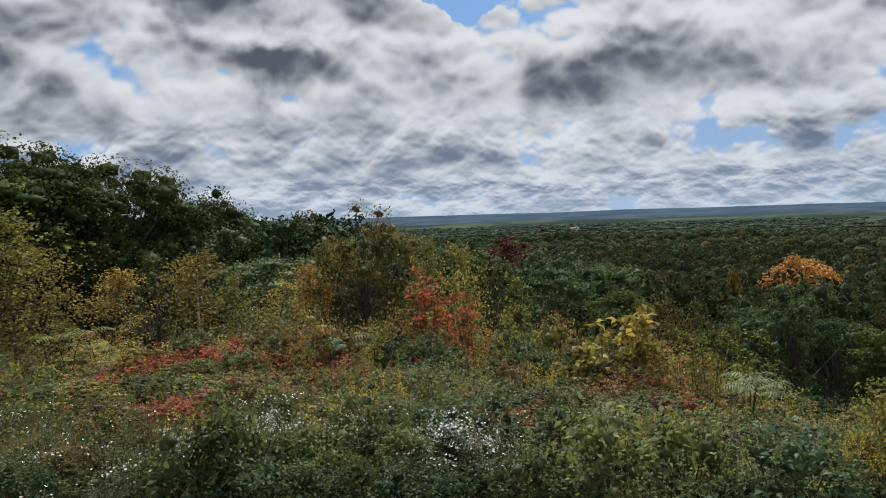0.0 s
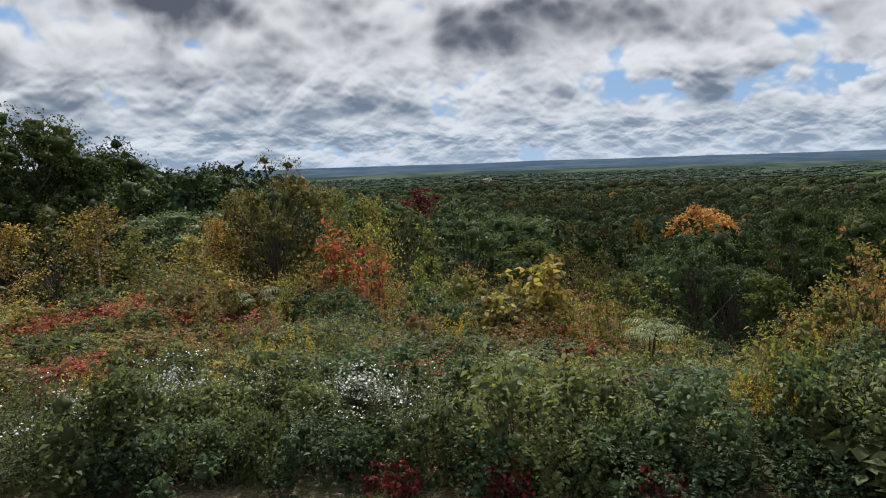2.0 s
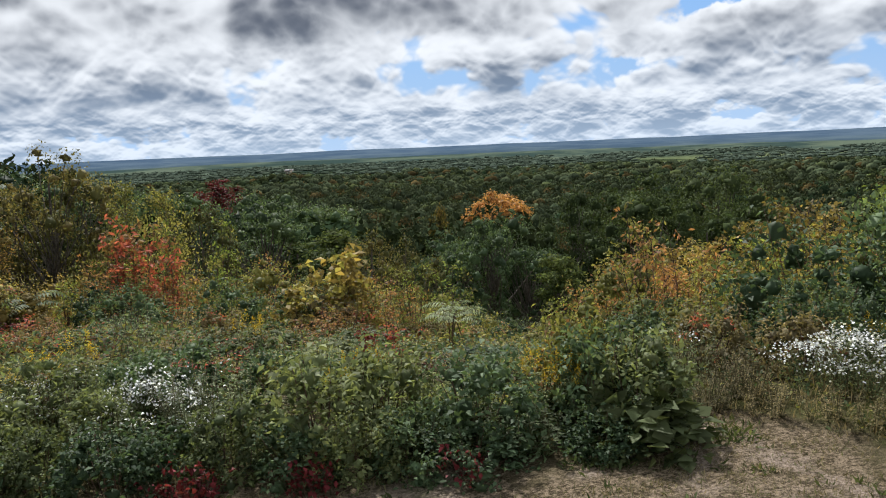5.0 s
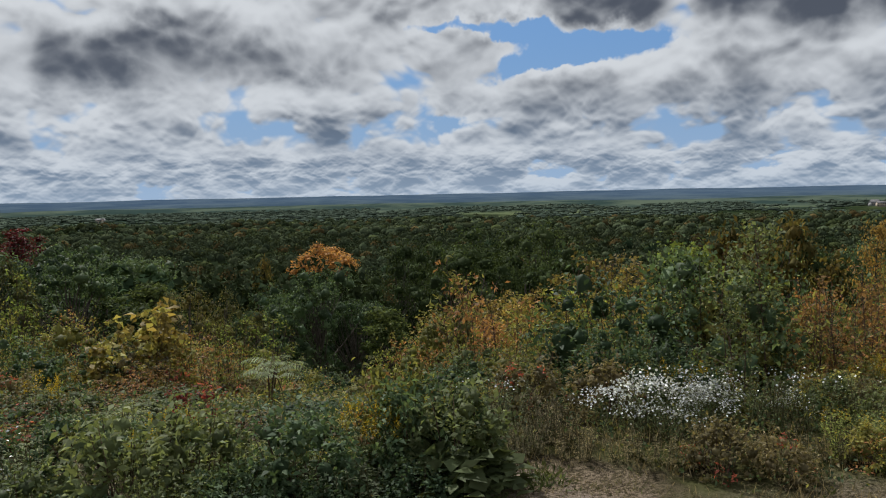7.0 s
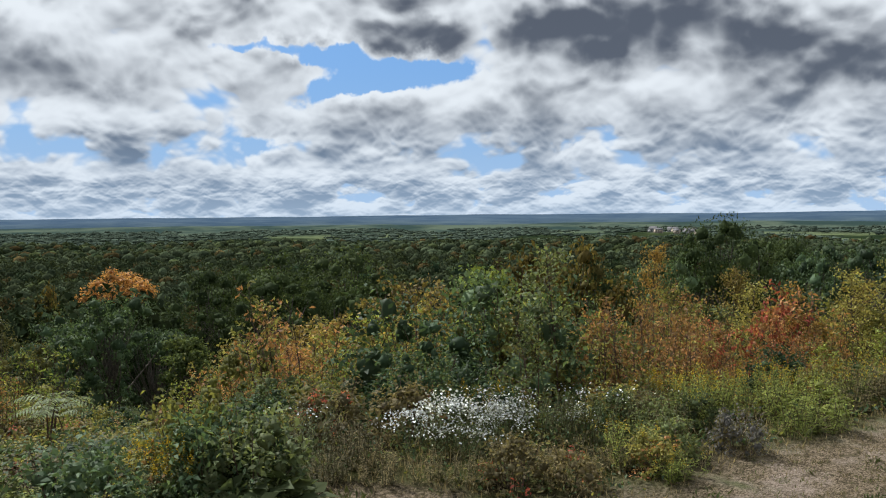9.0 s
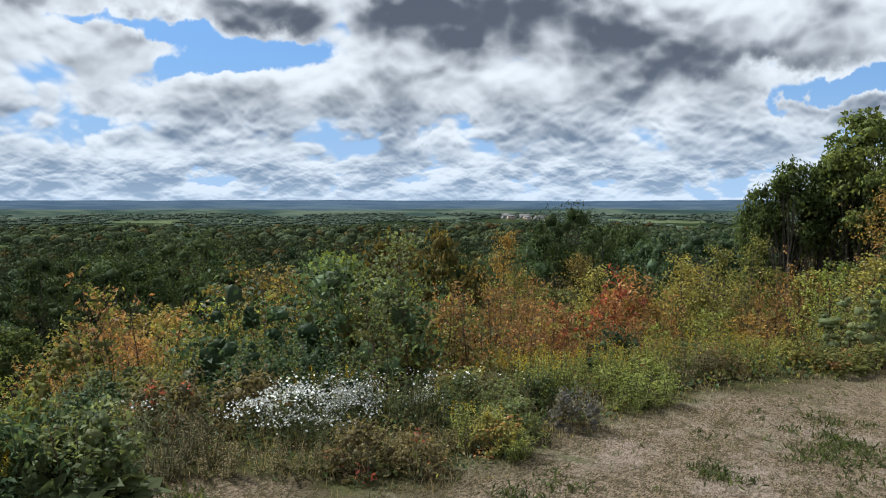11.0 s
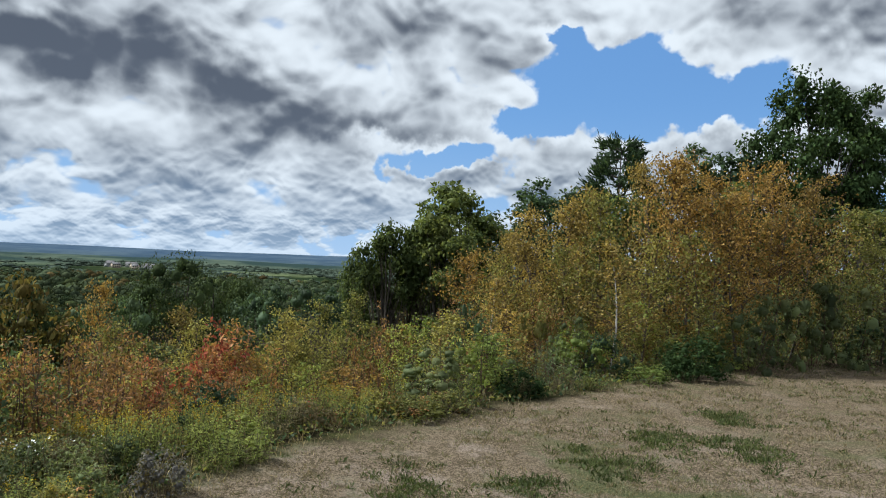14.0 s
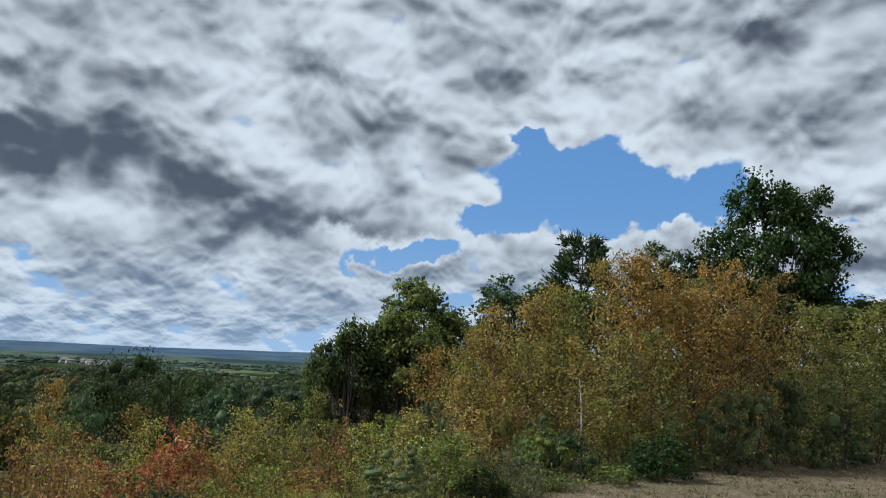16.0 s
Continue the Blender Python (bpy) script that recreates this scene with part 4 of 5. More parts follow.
SHRUB_GOLD = Kind(mound, 2.0, 1.9, 3, 460, "gold", "golden_bush", "golden autumn bush on the slope", clusters=44, per=28, size=0.045, shoots=3)
SHRUB_RED = Kind(mound, 0.9, 0.9, 2, 470, "red", "red_bush", "low bush with red autumn leaves", clusters=22, size=0.05, accents=("crimson", 0.4, "crimson leaves"))
NEAR_GREEN = Kind(mound, 0.7, 0.8, 4, 480, "green", "green_bush", "leafy green bush by the lawn", clusters=34, per=36, size=0.038, narrow=0.5)
NEAR_DARK = Kind(mound, 0.75, 0.9, 4, 484, "dark", "dark_bush", "dense dark green bush by the lawn", clusters=36, per=38, size=0.042, narrow=0.55)
NEAR_OLIVE = Kind(mound, 0.7, 0.75, 3, 488, "olive", "olive_bush", "olive-green bush by the lawn turning yellow", clusters=32, per=30, size=0.036, accents=("russet", 0.14, "russet turned leaves"))
NEAR_BROWN = Kind(mound, 0.6, 0.7, 3, 492, "brown", "brown_bush", "brownish fading bush by the lawn", clusters=34, per=32, size=0.03, accents=("red", 0.08, "red turned leaves"))
SAP_RED = Kind(sapling, 2.1, 1.1, 2, 500, "red", "red_sapling", "slender sapling with hanging red and orange leaves", stems=8, per=110, size=0.07, second="russet", share=0.45)
SAP_RUSSET = Kind(sapling, 1.8, 1.2, 3, 510, "russet", "brown_sapling", "clump of thin russet saplings with sparse leaves", stems=10, per=72, size=0.05, second="olive", share=0.3)
SAP_GREEN = Kind(sapling, 1.9, 1.1, 3, 520, "lime", "cherry_sapling", "slender sapling with hanging yellow-green leaves", stems=7, per=108, size=0.05, second="olive", share=0.4)
SAP_GOLD = Kind(sapling, 1.6, 1.3, 2, 530, "gold", "yellow_sapling", "low sapling with large yellow and orange leaves", stems=9, per=84, size=0.10, narrow=0.6, second="olive", share=0.4)
SLIP = {}
for slip_leaf, slip_words, slip_seed in (("olive", "olive-green", 810), ("ochre", "ochre and brown", 820), ("lime", "fresh yellow-green", 830), ("russet", "russet and orange", 840), ("gold", "golden", 850), ("green", "green", 860)):
    SLIP[slip_leaf] = Kind(birch, 2.4, 1.25, 3, slip_seed, slip_leaf, "birch_sapling", "slender young birch with " + slip_words + " leaves", trunk=TWIG, twigs=48, per=18, size=0.062, stems=3, group="thicket saplings", low=0.2, girth=0.6)
ASTER = Kind(herb, 0.62, 0.6, 3, 600, "green", "white_aster", "bushy wild aster with small white flowers", stems=16, per=40, size=0.045, top="white", blooms=7, bloom=0.018)
ASTER_FULL = Kind(herb, 0.7, 0.9, 2, 610, "green", "white_aster", "large wild aster thick with white flowers", stems=26, per=34, size=0.05, top="white", blooms=15, bloom=0.031, dome=True)
GOLDENROD = Kind(herb, 0.75, 0.45, 3, 620, "green", "goldenrod", "goldenrod with yellow plumes above green leaves", stems=9, per=44, size=0.055, top="yellow", blooms=44, bloom=0.014)
GOLDENROD_GREEN = Kind(herb, 0.7, 0.5, 3, 630, "spring", "goldenrod", "faded goldenrod with pale green leaves", stems=16, per=40, size=0.05)
WEED = Kind(herb, 0.6, 0.5, 3, 640, "green", "meadow_weed", "tall green meadow weed with narrow leaves", stems=18, per=40, size=0.045)
WEED_BROWN = Kind(herb, 0.6, 0.5, 3, 650, "brown", "meadow_weed", "tall brown seeding meadow weed", stems=18, per=34, size=0.04)
SEED_HEADS = Kind(mound, 0.42, 0.55, 1, 660, "fuzz", "seed_bush", "round bush of grey fluffy seed heads", clusters=44, per=34, size=0.02, narrow=0.8, shoots=5, accents=("brown", 0.45, "dry brown leaves"))
GOLDENROD_WIDE = Kind(herb, 0.6, 0.7, 2, 625, "spring", "goldenrod", "clump of goldenrod with fading yellow-green plumes", stems=22, per=40, size=0.06, top="yellow", blooms=9, bloom=0.014)
BURDOCK = Kind(mound, 0.75, 0.7, 1, 487, "green", "broad_leaved_weed", "weed with very large green leaves by the lawn", clusters=26, per=7, size=0.13, narrow=0.7, shoots=2)
CREEPER = Kind(shrub, 0.35, 0.5, 2, 670, "crimson", "red_creeper", "low creeper with crimson leaves under the bushes", stems=8, per=16, size=0.05, narrow=0.7)
SUMAC = Kind(sumac, 1.3, None, 2, 700, "lime", "sumac", "light green sumac with arching feathery fronds", second="orange")
SUMAC_PALE = Kind(sumac, 1.2, None, 2, 710, "grey", "sumac", "pale green sumac with arching feathery fronds")
PINE = Kind(pine, 12, None, 1, 730, "pine_tree", "dark green pine rising over the birches")

# ---- plants that can be told apart ----
# left: dark trees, birches before them, sumac and the red band
for az, d, top, wide in ((-31, 40, 5.6, 11), (-27.2, 42, 4.9, 9), (-24, 44, 5.3, 10), (-20.6, 47, 2.7, 8), (-35, 38, 5.5, 12), (-18.6, 50, 2.6, 8), (-22.4, 46, 3.9, 10), (-29.0, 44, 5.2, 11), (-16.6, 60, 1.7, 9)):
    stand(OAK, az, d, top, wide)
for az, d, top, wide in ((-15.5, 58, 0.2, 10), (-12, 62, 0.0, 11), (-9, 66, -0.3, 10), (-17, 46, -0.6, 7), (-13, 44, -2.4, 8), (-3, 70, -1.4, 9)):
    stand(MAPLE_GREEN, az, d, top, wide)
stand(TREE_OLIVE, -6.4, 26, 1.0, 3.9)
stand(TREE_OLIVE, -8.6, 27, -1.2, 3.2)
stand(TREE_OLIVE, -4.2, 27, -0.6, 2.8)
stand(BIRCH_OLIVE, -2.6, 24, -1.6, 2.0)
stand(BIRCH_OLIVE, 0.6, 23, -2.4, 2.0)
stand(BIRCH_WHITE, -17.7, 23, -1.7, 2.4)
stand(BIRCH_GOLD, -23.6, 21, -2.8, 2.2)
stand(BIRCH_GOLD, -27.4, 20, -1.0, 2.6)
stand(BIRCH_OLIVE, -29.2, 19, 1.2, 3.0)
stand(BIRCH_GOLD, -30.5, 20, -1.5, 2.8)
stand(BIRCH_OLIVE, -15.0, 22, -3.6, 2.2)
stand(BIRCH_OLIVE, -12.6, 23, -4.4, 2.4)
stand(BIRCH_OCHRE, -10.6, 24, -3.3, 2.2)
stand(TREE_OLIVE, -20.5, 30, -2.0, 4.0)
stand(SUMAC, -26.2, 13.0, -5.4)
stand(SUMAC, -24.8, 12.8, -6.8)
stand(SUMAC, -27.6, 12.6, -8.0)
stand(SUMAC, -24.2, 12.2, -8.2)
stand(SUMAC_PALE, -7.8, 12.5, -7.2)
stand(SUMAC, -18.6, 7.6, -13.4)
for az, d, top in ((-22, 12.0, -7.9), (-20.4, 12.3, -8.2), (-21.2, 11.4, -8.6), (-18.4, 12.2, -7.8), (-15.6, 12.4, -7.2), (-16.6, 11.8, -8.0), (-13.6, 12.0, -8.6), (-23.6, 11.6, -8.8), (-25.4, 11.0, -9.8), (-9.6, 11.5, -9.4), (-5.2, 10.0, -10.6), (4.5, 8.2, -13.4), (1.6, 7.4, -13.8)):
    stand(SHRUB_RED, az, d, top, 0.9)
# middle: red sapling, gold sapling, sumac
stand(SAP_RED, -2.0, 13.4, -3.5, 1.4)
stand(SAP_RED, -0.4, 13.8, -4.8, 1.2)
stand(SAP_RUSSET, -3.2, 13.0, -6.0, 1.0)
stand(SAP_GREEN, 1.2, 14.6, -3.4, 1.1)
stand(SAP_GREEN, 3.4, 15.5, -4.4, 1.2)
stand(SAP_RUSSET, 0.8, 12.8, -7.4, 1.1)
stand(SAP_GREEN, -9.8, 12.4, -7.6, 0.9)
stand(SAP_GOLD, 11.0, 11.3, -7.0, 1.5)
stand(SAP_GOLD, 9.2, 11.0, -9.0, 1.2)
stand(SAP_GREEN, 17.6, 11.0, -8.0, 0.9)
stand(SAP_GREEN, 19.2, 10.4, -8.4, 0.9)
stand(SAP_RUSSET, 15.4, 11.6, -8.6, 1.2)
stand(SUMAC_PALE, 19.8, 9.2, -10.2)
stand(SUMAC_PALE, 20.8, 9.9, -10.6)
# woods below the scrub
stand(TREE_RED, 4.6, 100, -1.7, 6.4)
stand(TREE_ORANGE, 23.9, 112, -3.5, 8.6)
stand(TREE_OCHRE, 20.0, 118, -4.2, 4.0)
stand(TREE_OCHRE, 19.4, 80, -5.0, 6.0)
stand(MAPLE_GREEN, 23.4, 44, -5.5, 5.6)
stand(MAPLE_GREEN, 26.4, 50, -7.2, 5.0)
stand(MAPLE_GREEN, 20.6, 52, -6.4, 5.4)
stand(CHERRY, 28.6, 42, -8.0, 3.4)
stand(MAPLE_GREEN, 7.5, 34, -4.2, 4.4)
stand(MAPLE_GREEN, 5.0, 40, -3.4, 4.6)
stand(TREE_OLIVE, 2.6, 30, -3.2, 3.2)
stand(CHERRY, 9.5, 38, -5.2, 4.4)
stand(CHERRY, 12.2, 40, -5.8, 4.2)
stand(TREE_OLIVE, 14.6, 30, -6.0, 3.0)
stand(TREE_OLIVE, 17.4, 32, -6.4, 3.2)
stand(MAPLE_GREEN, 0.8, 60, -2.2, 8)
stand(MAPLE_GREEN, 7.6, 74, -3.0, 9)
stand(MAPLE_GREEN, 11.4, 80, -3.4, 10)
for az, d, top, wide in ((30.6, 78, -3.9, 11), (33.2, 80, -2.9, 14), (36.4, 80, -2.4, 15), (39.6, 82, -2.9, 13), (41.6, 86, -3.7, 10), (29.2, 66, -5.2, 9), (34.5, 64, -4.8, 11), (38.4, 66, -4.8, 10)):
    stand(OAK, az, d, top, wide)
stand(TREE_OCHRE, 56.0, 52, -2.1, 7.5)
stand(TREE_OCHRE, 53.4, 54, -2.8, 6.5)
stand(OAK, 58.0, 54, -2.8, 6.5)
stand(OAK, 66.6, 74, -0.9, 10.5)
stand(OAK, 69.0, 76, -1.0, 9.0)
stand(OAK, 64.4, 72, -1.9, 9.0)
stand(MAPLE_GREEN, 72.4, 66, -2.3, 7.5)
stand(MAPLE_GREEN, 75.8, 62, -2.4, 7.5)
stand(MAPLE_GREEN, 62.0, 60, -3.0, 6.5)
# golden slope and willow
for az, d, top, wide in ((44.0, 22, -5.2, 2.4), (41.6, 22, -6.2, 2.2), (39.4, 21, -7.0, 2.2), (46.6, 23, -5.6, 2.2), (37.2, 20, -7.8, 2.0), (35.0, 19, -8.3, 2.0), (33.0, 18, -8.8, 1.8), (49.4, 23, -5.8, 2.2)):
    stand(SLIP["gold"], az, d, top, wide)
    stand(SLIP["olive"], az + 1.1, d - 1.5, top - 1.3, wide)
stand(WILLOW_DARK, 51.2, 11.6, -6.0, 1.6)
stand(WILLOW_DARK, 49.6, 11.4, -7.2, 1.3)
stand(WILLOW_DARK, 52.6, 11.2, -7.4, 1.2)
stand(SHRUB_DARK, 46.6, 9.6, -10.5, 1.0)
stand(SHRUB_RED, 44.6, 9.0, -11.6, 0.6)
stand(SHRUB_GREY, 55.6, 15.0, -5.0, 1.5)
stand(SHRUB_GREY, 56.8, 14.5, -5.6, 1.3)
stand(SAP_GREEN, 44.6, 10.5, -7.8, 1.0)
stand(SAP_GREEN, 42.8, 10.2, -8.6, 1.0)
stand(SHRUB_RED, 43.4, 8.8, -12.4, 0.6)
stand(BIRCH_OCHRE, 60.2, 24, -2.3, 1.8)
stand(BIRCH_GOLD, 66.0, 20, -3.7, 1.6)
for az, d, top in ((58.0, 10.4, -6.0), (60.2, 10.2, -4.9), (62.2, 10.6, -5.4), (64.2, 11.4, -6.2), (61.2, 9.6, -7.2), (57.0, 11.2, -6.6), (72.6, 14, -5.6), (78.6, 16, -4.6), (80.4, 16, -3.6)):
    stand(SAP_RUSSET, az, d, top, 1.2)
stand(SAP_RED, 70.2, 13.6, -4.5, 1.25)
stand(SAP_RED, 69.0, 13.2, -5.8, 0.9)
stand(SAP_RED, 65.4, 12.2, -7.3, 0.8)
stand(SHRUB_RED, 77.8, 11.0, -10.5, 0.6)
stand(SHRUB_RED, 76.9, 10.8, -11.4, 0.4)
for az, d, top in ((74.0, 15.5, -3.8), (76.0, 16.5, -3.2), (77.6, 17.5, -2.6), (67.6, 15, -4.8), (63.4, 15.5, -5.0)):
    stand(BIRCH_OLIVE, az, d, top, 1.4)
# right: thicket of birches, dark trees and the old oak
for az, d, top, wide in ((80.4, 29, 2.6, 2.6), (82.2, 30, 4.3, 3.2), (86.2, 30, 5.6, 4.0), (84.2, 29, 3.6, 3.0), (79.2, 30, 1.4, 2.0)):
    stand(CHERRY, az, d, top, wide)
for az, d, top, wide in ((89.6, 36, 4.6, 4.5), (92.0, 38, 6.6, 5.0), (101.4, 38, 8.6, 4.6), (104.2, 38, 8.8, 4.6), (121.0, 38, 6.8, 6.0), (117.6, 44, 6.0, 5)):
    stand(MAPLE_SLIM, az, d, top, wide)
for az, d, top, wide in ((95.0, 40, 5.6, 5.0), (98.6, 34, 5.2, 4.4), (106.6, 34, 6.8, 4.6), (112.4, 33, 4.6, 4.6), (115.4, 36, 5.0, 4.6), (123.5, 36, 6.0, 5.0), (88.0, 34, 3.4, 4.0)):
    stand(CHERRY, az, d, top, wide)
stand(OAK_BIG, 109.2, 37, 12.9, 5.9)
stand(PINE, 96.8, 38, 8.7)
for az, d, top, wide in ((88.8, 20, 2.6, 1.9), (90.6, 21, 4.2, 2.0), (92.8, 20, 4.6, 2.2), (91.6, 18.5, 2.0, 1.8), (97.8, 21, 8.0, 2.2), (94.4, 21.5, 5.6, 2.0)):
    stand(BIRCH_GOLD, az, d, top, wide)
for az, d, top, wide in ((86.6, 19.5, 0.6, 2.0), (99.6, 20, 7.2, 2.3), (101.6, 20.5, 7.6, 2.4), (103.6, 21, 6.8, 2.4), (105.2, 20, 5.4, 2.2)):
    stand(BIRCH_OCHRE, az, d, top, wide)
for az, d, top, wide in ((106.4, 22, 7.4, 2.6), (104.8, 21.5, 7.2, 2.4), (108.2, 23, 6.4, 2.6), (107.2, 21, 5.0, 2.2)):
    stand(BIRCH_ORANGE, az, d, top, wide)
for az, d, top, wide in ((95.4, 20, 5.0, 2.0), (98.8, 18.5, 2.4, 1.9), (93.2, 18.6, 1.6, 1.8), (102.6, 19.0, 2.6, 1.8), (89.6, 18.2, 0.4, 1.6)):
    stand(BIRCH_OLIVE, az, d, top, wide)
stand(BIRCH_WHITE, 96.6, 17.4, 2.0, 1.9)
stand(BIRCH_WHITE, 94.0, 19.0, 1.4, 1.6)
stand(BIRCH_WHITE, 88.2, 17.0, -1.0, 1.4)
for az, d, top, wide in ((110.4, 24, 4.6, 2.2), (112.4, 25, 4.0, 2.4), (114.6, 26, 4.2, 2.6), (116.6, 27, 4.6, 2.6), (118.6, 28, 5.0, 2.8), (121.0, 29, 5.4, 3.0), (123.5, 30, 5.6, 3.0), (113.4, 23.5, 2.0, 2.2), (119.6, 27, 3.0, 2.4)):
    stand(BIRCH_OLIVE, az, d, top, wide)
for az, d, top, wide in ((109.6, 21.5, 1.0, 2.2), (111.8, 22.5, 0.6, 2.4), (107.6, 20.5, 0.0, 2.0), (115.2, 24.5, 0.8, 2.6), (118.0, 26.5, 0.8, 2.6), (121.4, 28, 1.0, 2.6), (105.8, 19.2, -1.6, 1.8)):
    stand(SHRUB_GREEN, az, d, top, wide)
stand(BUSH_ROUND, 102.4, 16.9, -4.0, 1.5)
stand(BUSH_ROUND, 101.4, 16.5, -5.2, 0.9)
stand(BUSH_ROUND, 90.4, 13.0, -7.0, 0.9)
stand(BUSH_ROUND, 91.6, 13.2, -7.6, 0.7)
for k in range(26):
    az = 84.5 + k * 1.35
    x, y = spot(az, 12)
    d = 12.0
    while beyond(*spot(az, d))[0] < 0.9 + 0.9 * (k % 3) and d < 34:
        d += 0.2
    stand((TALL_GREEN, SLIP["olive"], SHRUB_DARK, SLIP["lime"], SLIP["gold"], TALL_OLIVE, SHRUB_GREY)[k % 7], az, d, (-5.2, -3.6, -2.2)[k % 3] + (az - 84) * 0.10, 1.3)
stand(SHRUB_DARK, 113.0, 23.0, -2.0, 1.8)
stand(SHRUB_LIME, 99.4, 15.6, -6.2, 1.0)
SEED_HEADS.set(7.02, 2.72, 0.46, 0.56)
for x, y, tall in ((4.0, 4.62, 0.42), (4.3, 4.36, 0.4), (4.62, 4.12, 0.34), (5.05, 3.7, 0.4), (5.35, 3.55, 0.42), (5.6, 3.35, 0.4), (3.8, 4.75, 0.46), (5.85, 3.2, 0.36), (5.3, 3.3, 0.34)):
    WEED_BROWN.set(x, y, tall * 0.8, 0.42)
# asters, goldenrods and red creeper by the lawn
for x, y, tall, wide in ((5.0, 4.72, 0.42, 0.5), (5.2, 4.5, 0.58, 0.66), (5.42, 4.32, 0.56, 0.62), (5.66, 4.28, 0.42, 0.55), (5.45, 4.62, 0.5, 0.6), (5.92, 4.42, 0.5, 0.5), (6.2, 4.5, 0.5, 0.42), (6.62, 4.05, 0.4, 0.45)):
    ASTER_FULL.set(x, y, tall, wide)
for x, y in ((6.15, 4.25), (6.35, 4.05), (6.6, 3.9), (6.95, 3.6), (6.1, 4.6), (4.3, 5.3)):
    ASTER.set(x, y, 0.6, 0.6)
for x, y in ((6.0, 5.0), (6.2, 4.85), (6.35, 4.9), (7.9, 4.1), (8.2, 4.0), (1.45, 5.35), (1.6, 5.45), (2.75, 4.95), (3.0, 4.85), (3.25, 4.8), (-2.0, 6.0), (-0.75, 6.6), (-0.5, 6.9), (1.0, 7.6), (2.9, 4.75)):
    GOLDENROD.set(x, y, 0.62, 0.4)
for x, y in ((-2.6, 5.7), (-2.3, 5.9), (-2.0, 5.6), (-3.0, 6.2), (-3.3, 6.4), (-1.1, 5.9), (-0.9, 6.1), (-0.5, 6.0), (0.1, 6.1), (0.6, 5.8), (-1.5, 6.8), (-2.9, 5.4)):
    ASTER.set(x, y, random.uniform(0.5, 0.62), 0.6)
for x, y in ((0.28, 4.66), (0.92, 4.5), (0.36, 4.7), (1.05, 4.48), (0.2, 4.7), (1.9, 4.22)):
    CREEPER.set(x, y, 0.3, 0.36)
for az, d, top, wide in ((-14.7, 6.6, -12.3, 0.5), (-16.2, 6.4, -13.1, 0.5), (-8.6, 6.6, -13.3, 0.5), (-1.6, 6.0, -13.5, 0.6), (-0.2, 5.8, -15.1, 0.55), (-3.0, 6.2, -13.7, 0.45), (-19.5, 6.4, -13.3, 0.6), (-6.0, 5.6, -17.5, 0.3)):
    stand(ASTER_FULL, az, d, top, wide)
for az, d, top, wide in ((24.2, 5.7, -16.6, 0.5), (27.4, 5.8, -17.0, 0.5), (12.7, 5.5, -18.6, 0.35), (-11.0, 7.4, -12.6, 0.5), (-9.6, 7.2, -13.2, 0.4), (29.4, 6.4, -14.2, 0.6)):
    stand(GOLDENROD_WIDE if az > 0 else GOLDENROD, az, d, top, wide)
stand(BURDOCK, 33.6, 5.3, -16.8, 0.8)
stand(BURDOCK, 34.8, 5.2, -18.4, 0.6)
for x, y in ((8.2, 3.25), (8.6, 3.1), (9.0, 3.0), (9.4, 2.75), (9.8, 2.5), (8.4, 3.6), (9.2, 3.3), (10.2, 2.2), (7.8, 3.4), (10.6, 1.9), (7.5, 3.5), (11.2, 1.5)):
    GOLDENROD_WIDE.set(x, y, random.uniform(0.5, 0.66), 0.62)
NEAR_DARK.set(2.2, 4.75, 0.72, 1.0)
NEAR_DARK.set(3.1, 4.75, 0.8, 0.9)
NEAR_DARK.set(3.4, 4.75, 0.72, 0.8)
NEAR_OLIVE.set(3.15, 5.1, 0.9, 0.8)

# ---- mixed scrub ----
TOPS = ((-40, -6.6), (-28, -7.8), (-10, -7.6), (0, -7.9), (8, -8.4), (14, -8.8), (20, -11.2), (27, -13.2), (31, -9.8), (35, -8.2), (45, -6.4), (55, -5.4), (64, -4.8), (72, -3.8), (80, -2.4), (86, -0.8), (95, 0.5), (110, 1.0), (130, 1.5))


def scrub_top(az, d):
    e = float(np.interp(az, [a for a, _ in TOPS], [b for _, b in TOPS]))
    return e - (max(0.0, 11.8 - d) * 0.98 if az < 32 else max(0.0, 9.5 - d) * 1.35)


def pick(r, table):
    q = r.rand() * sum(w for _, w in table)
    for kind, w in table:
        q -= w
        if q <= 0:
            return kind
    return table[-1][0]


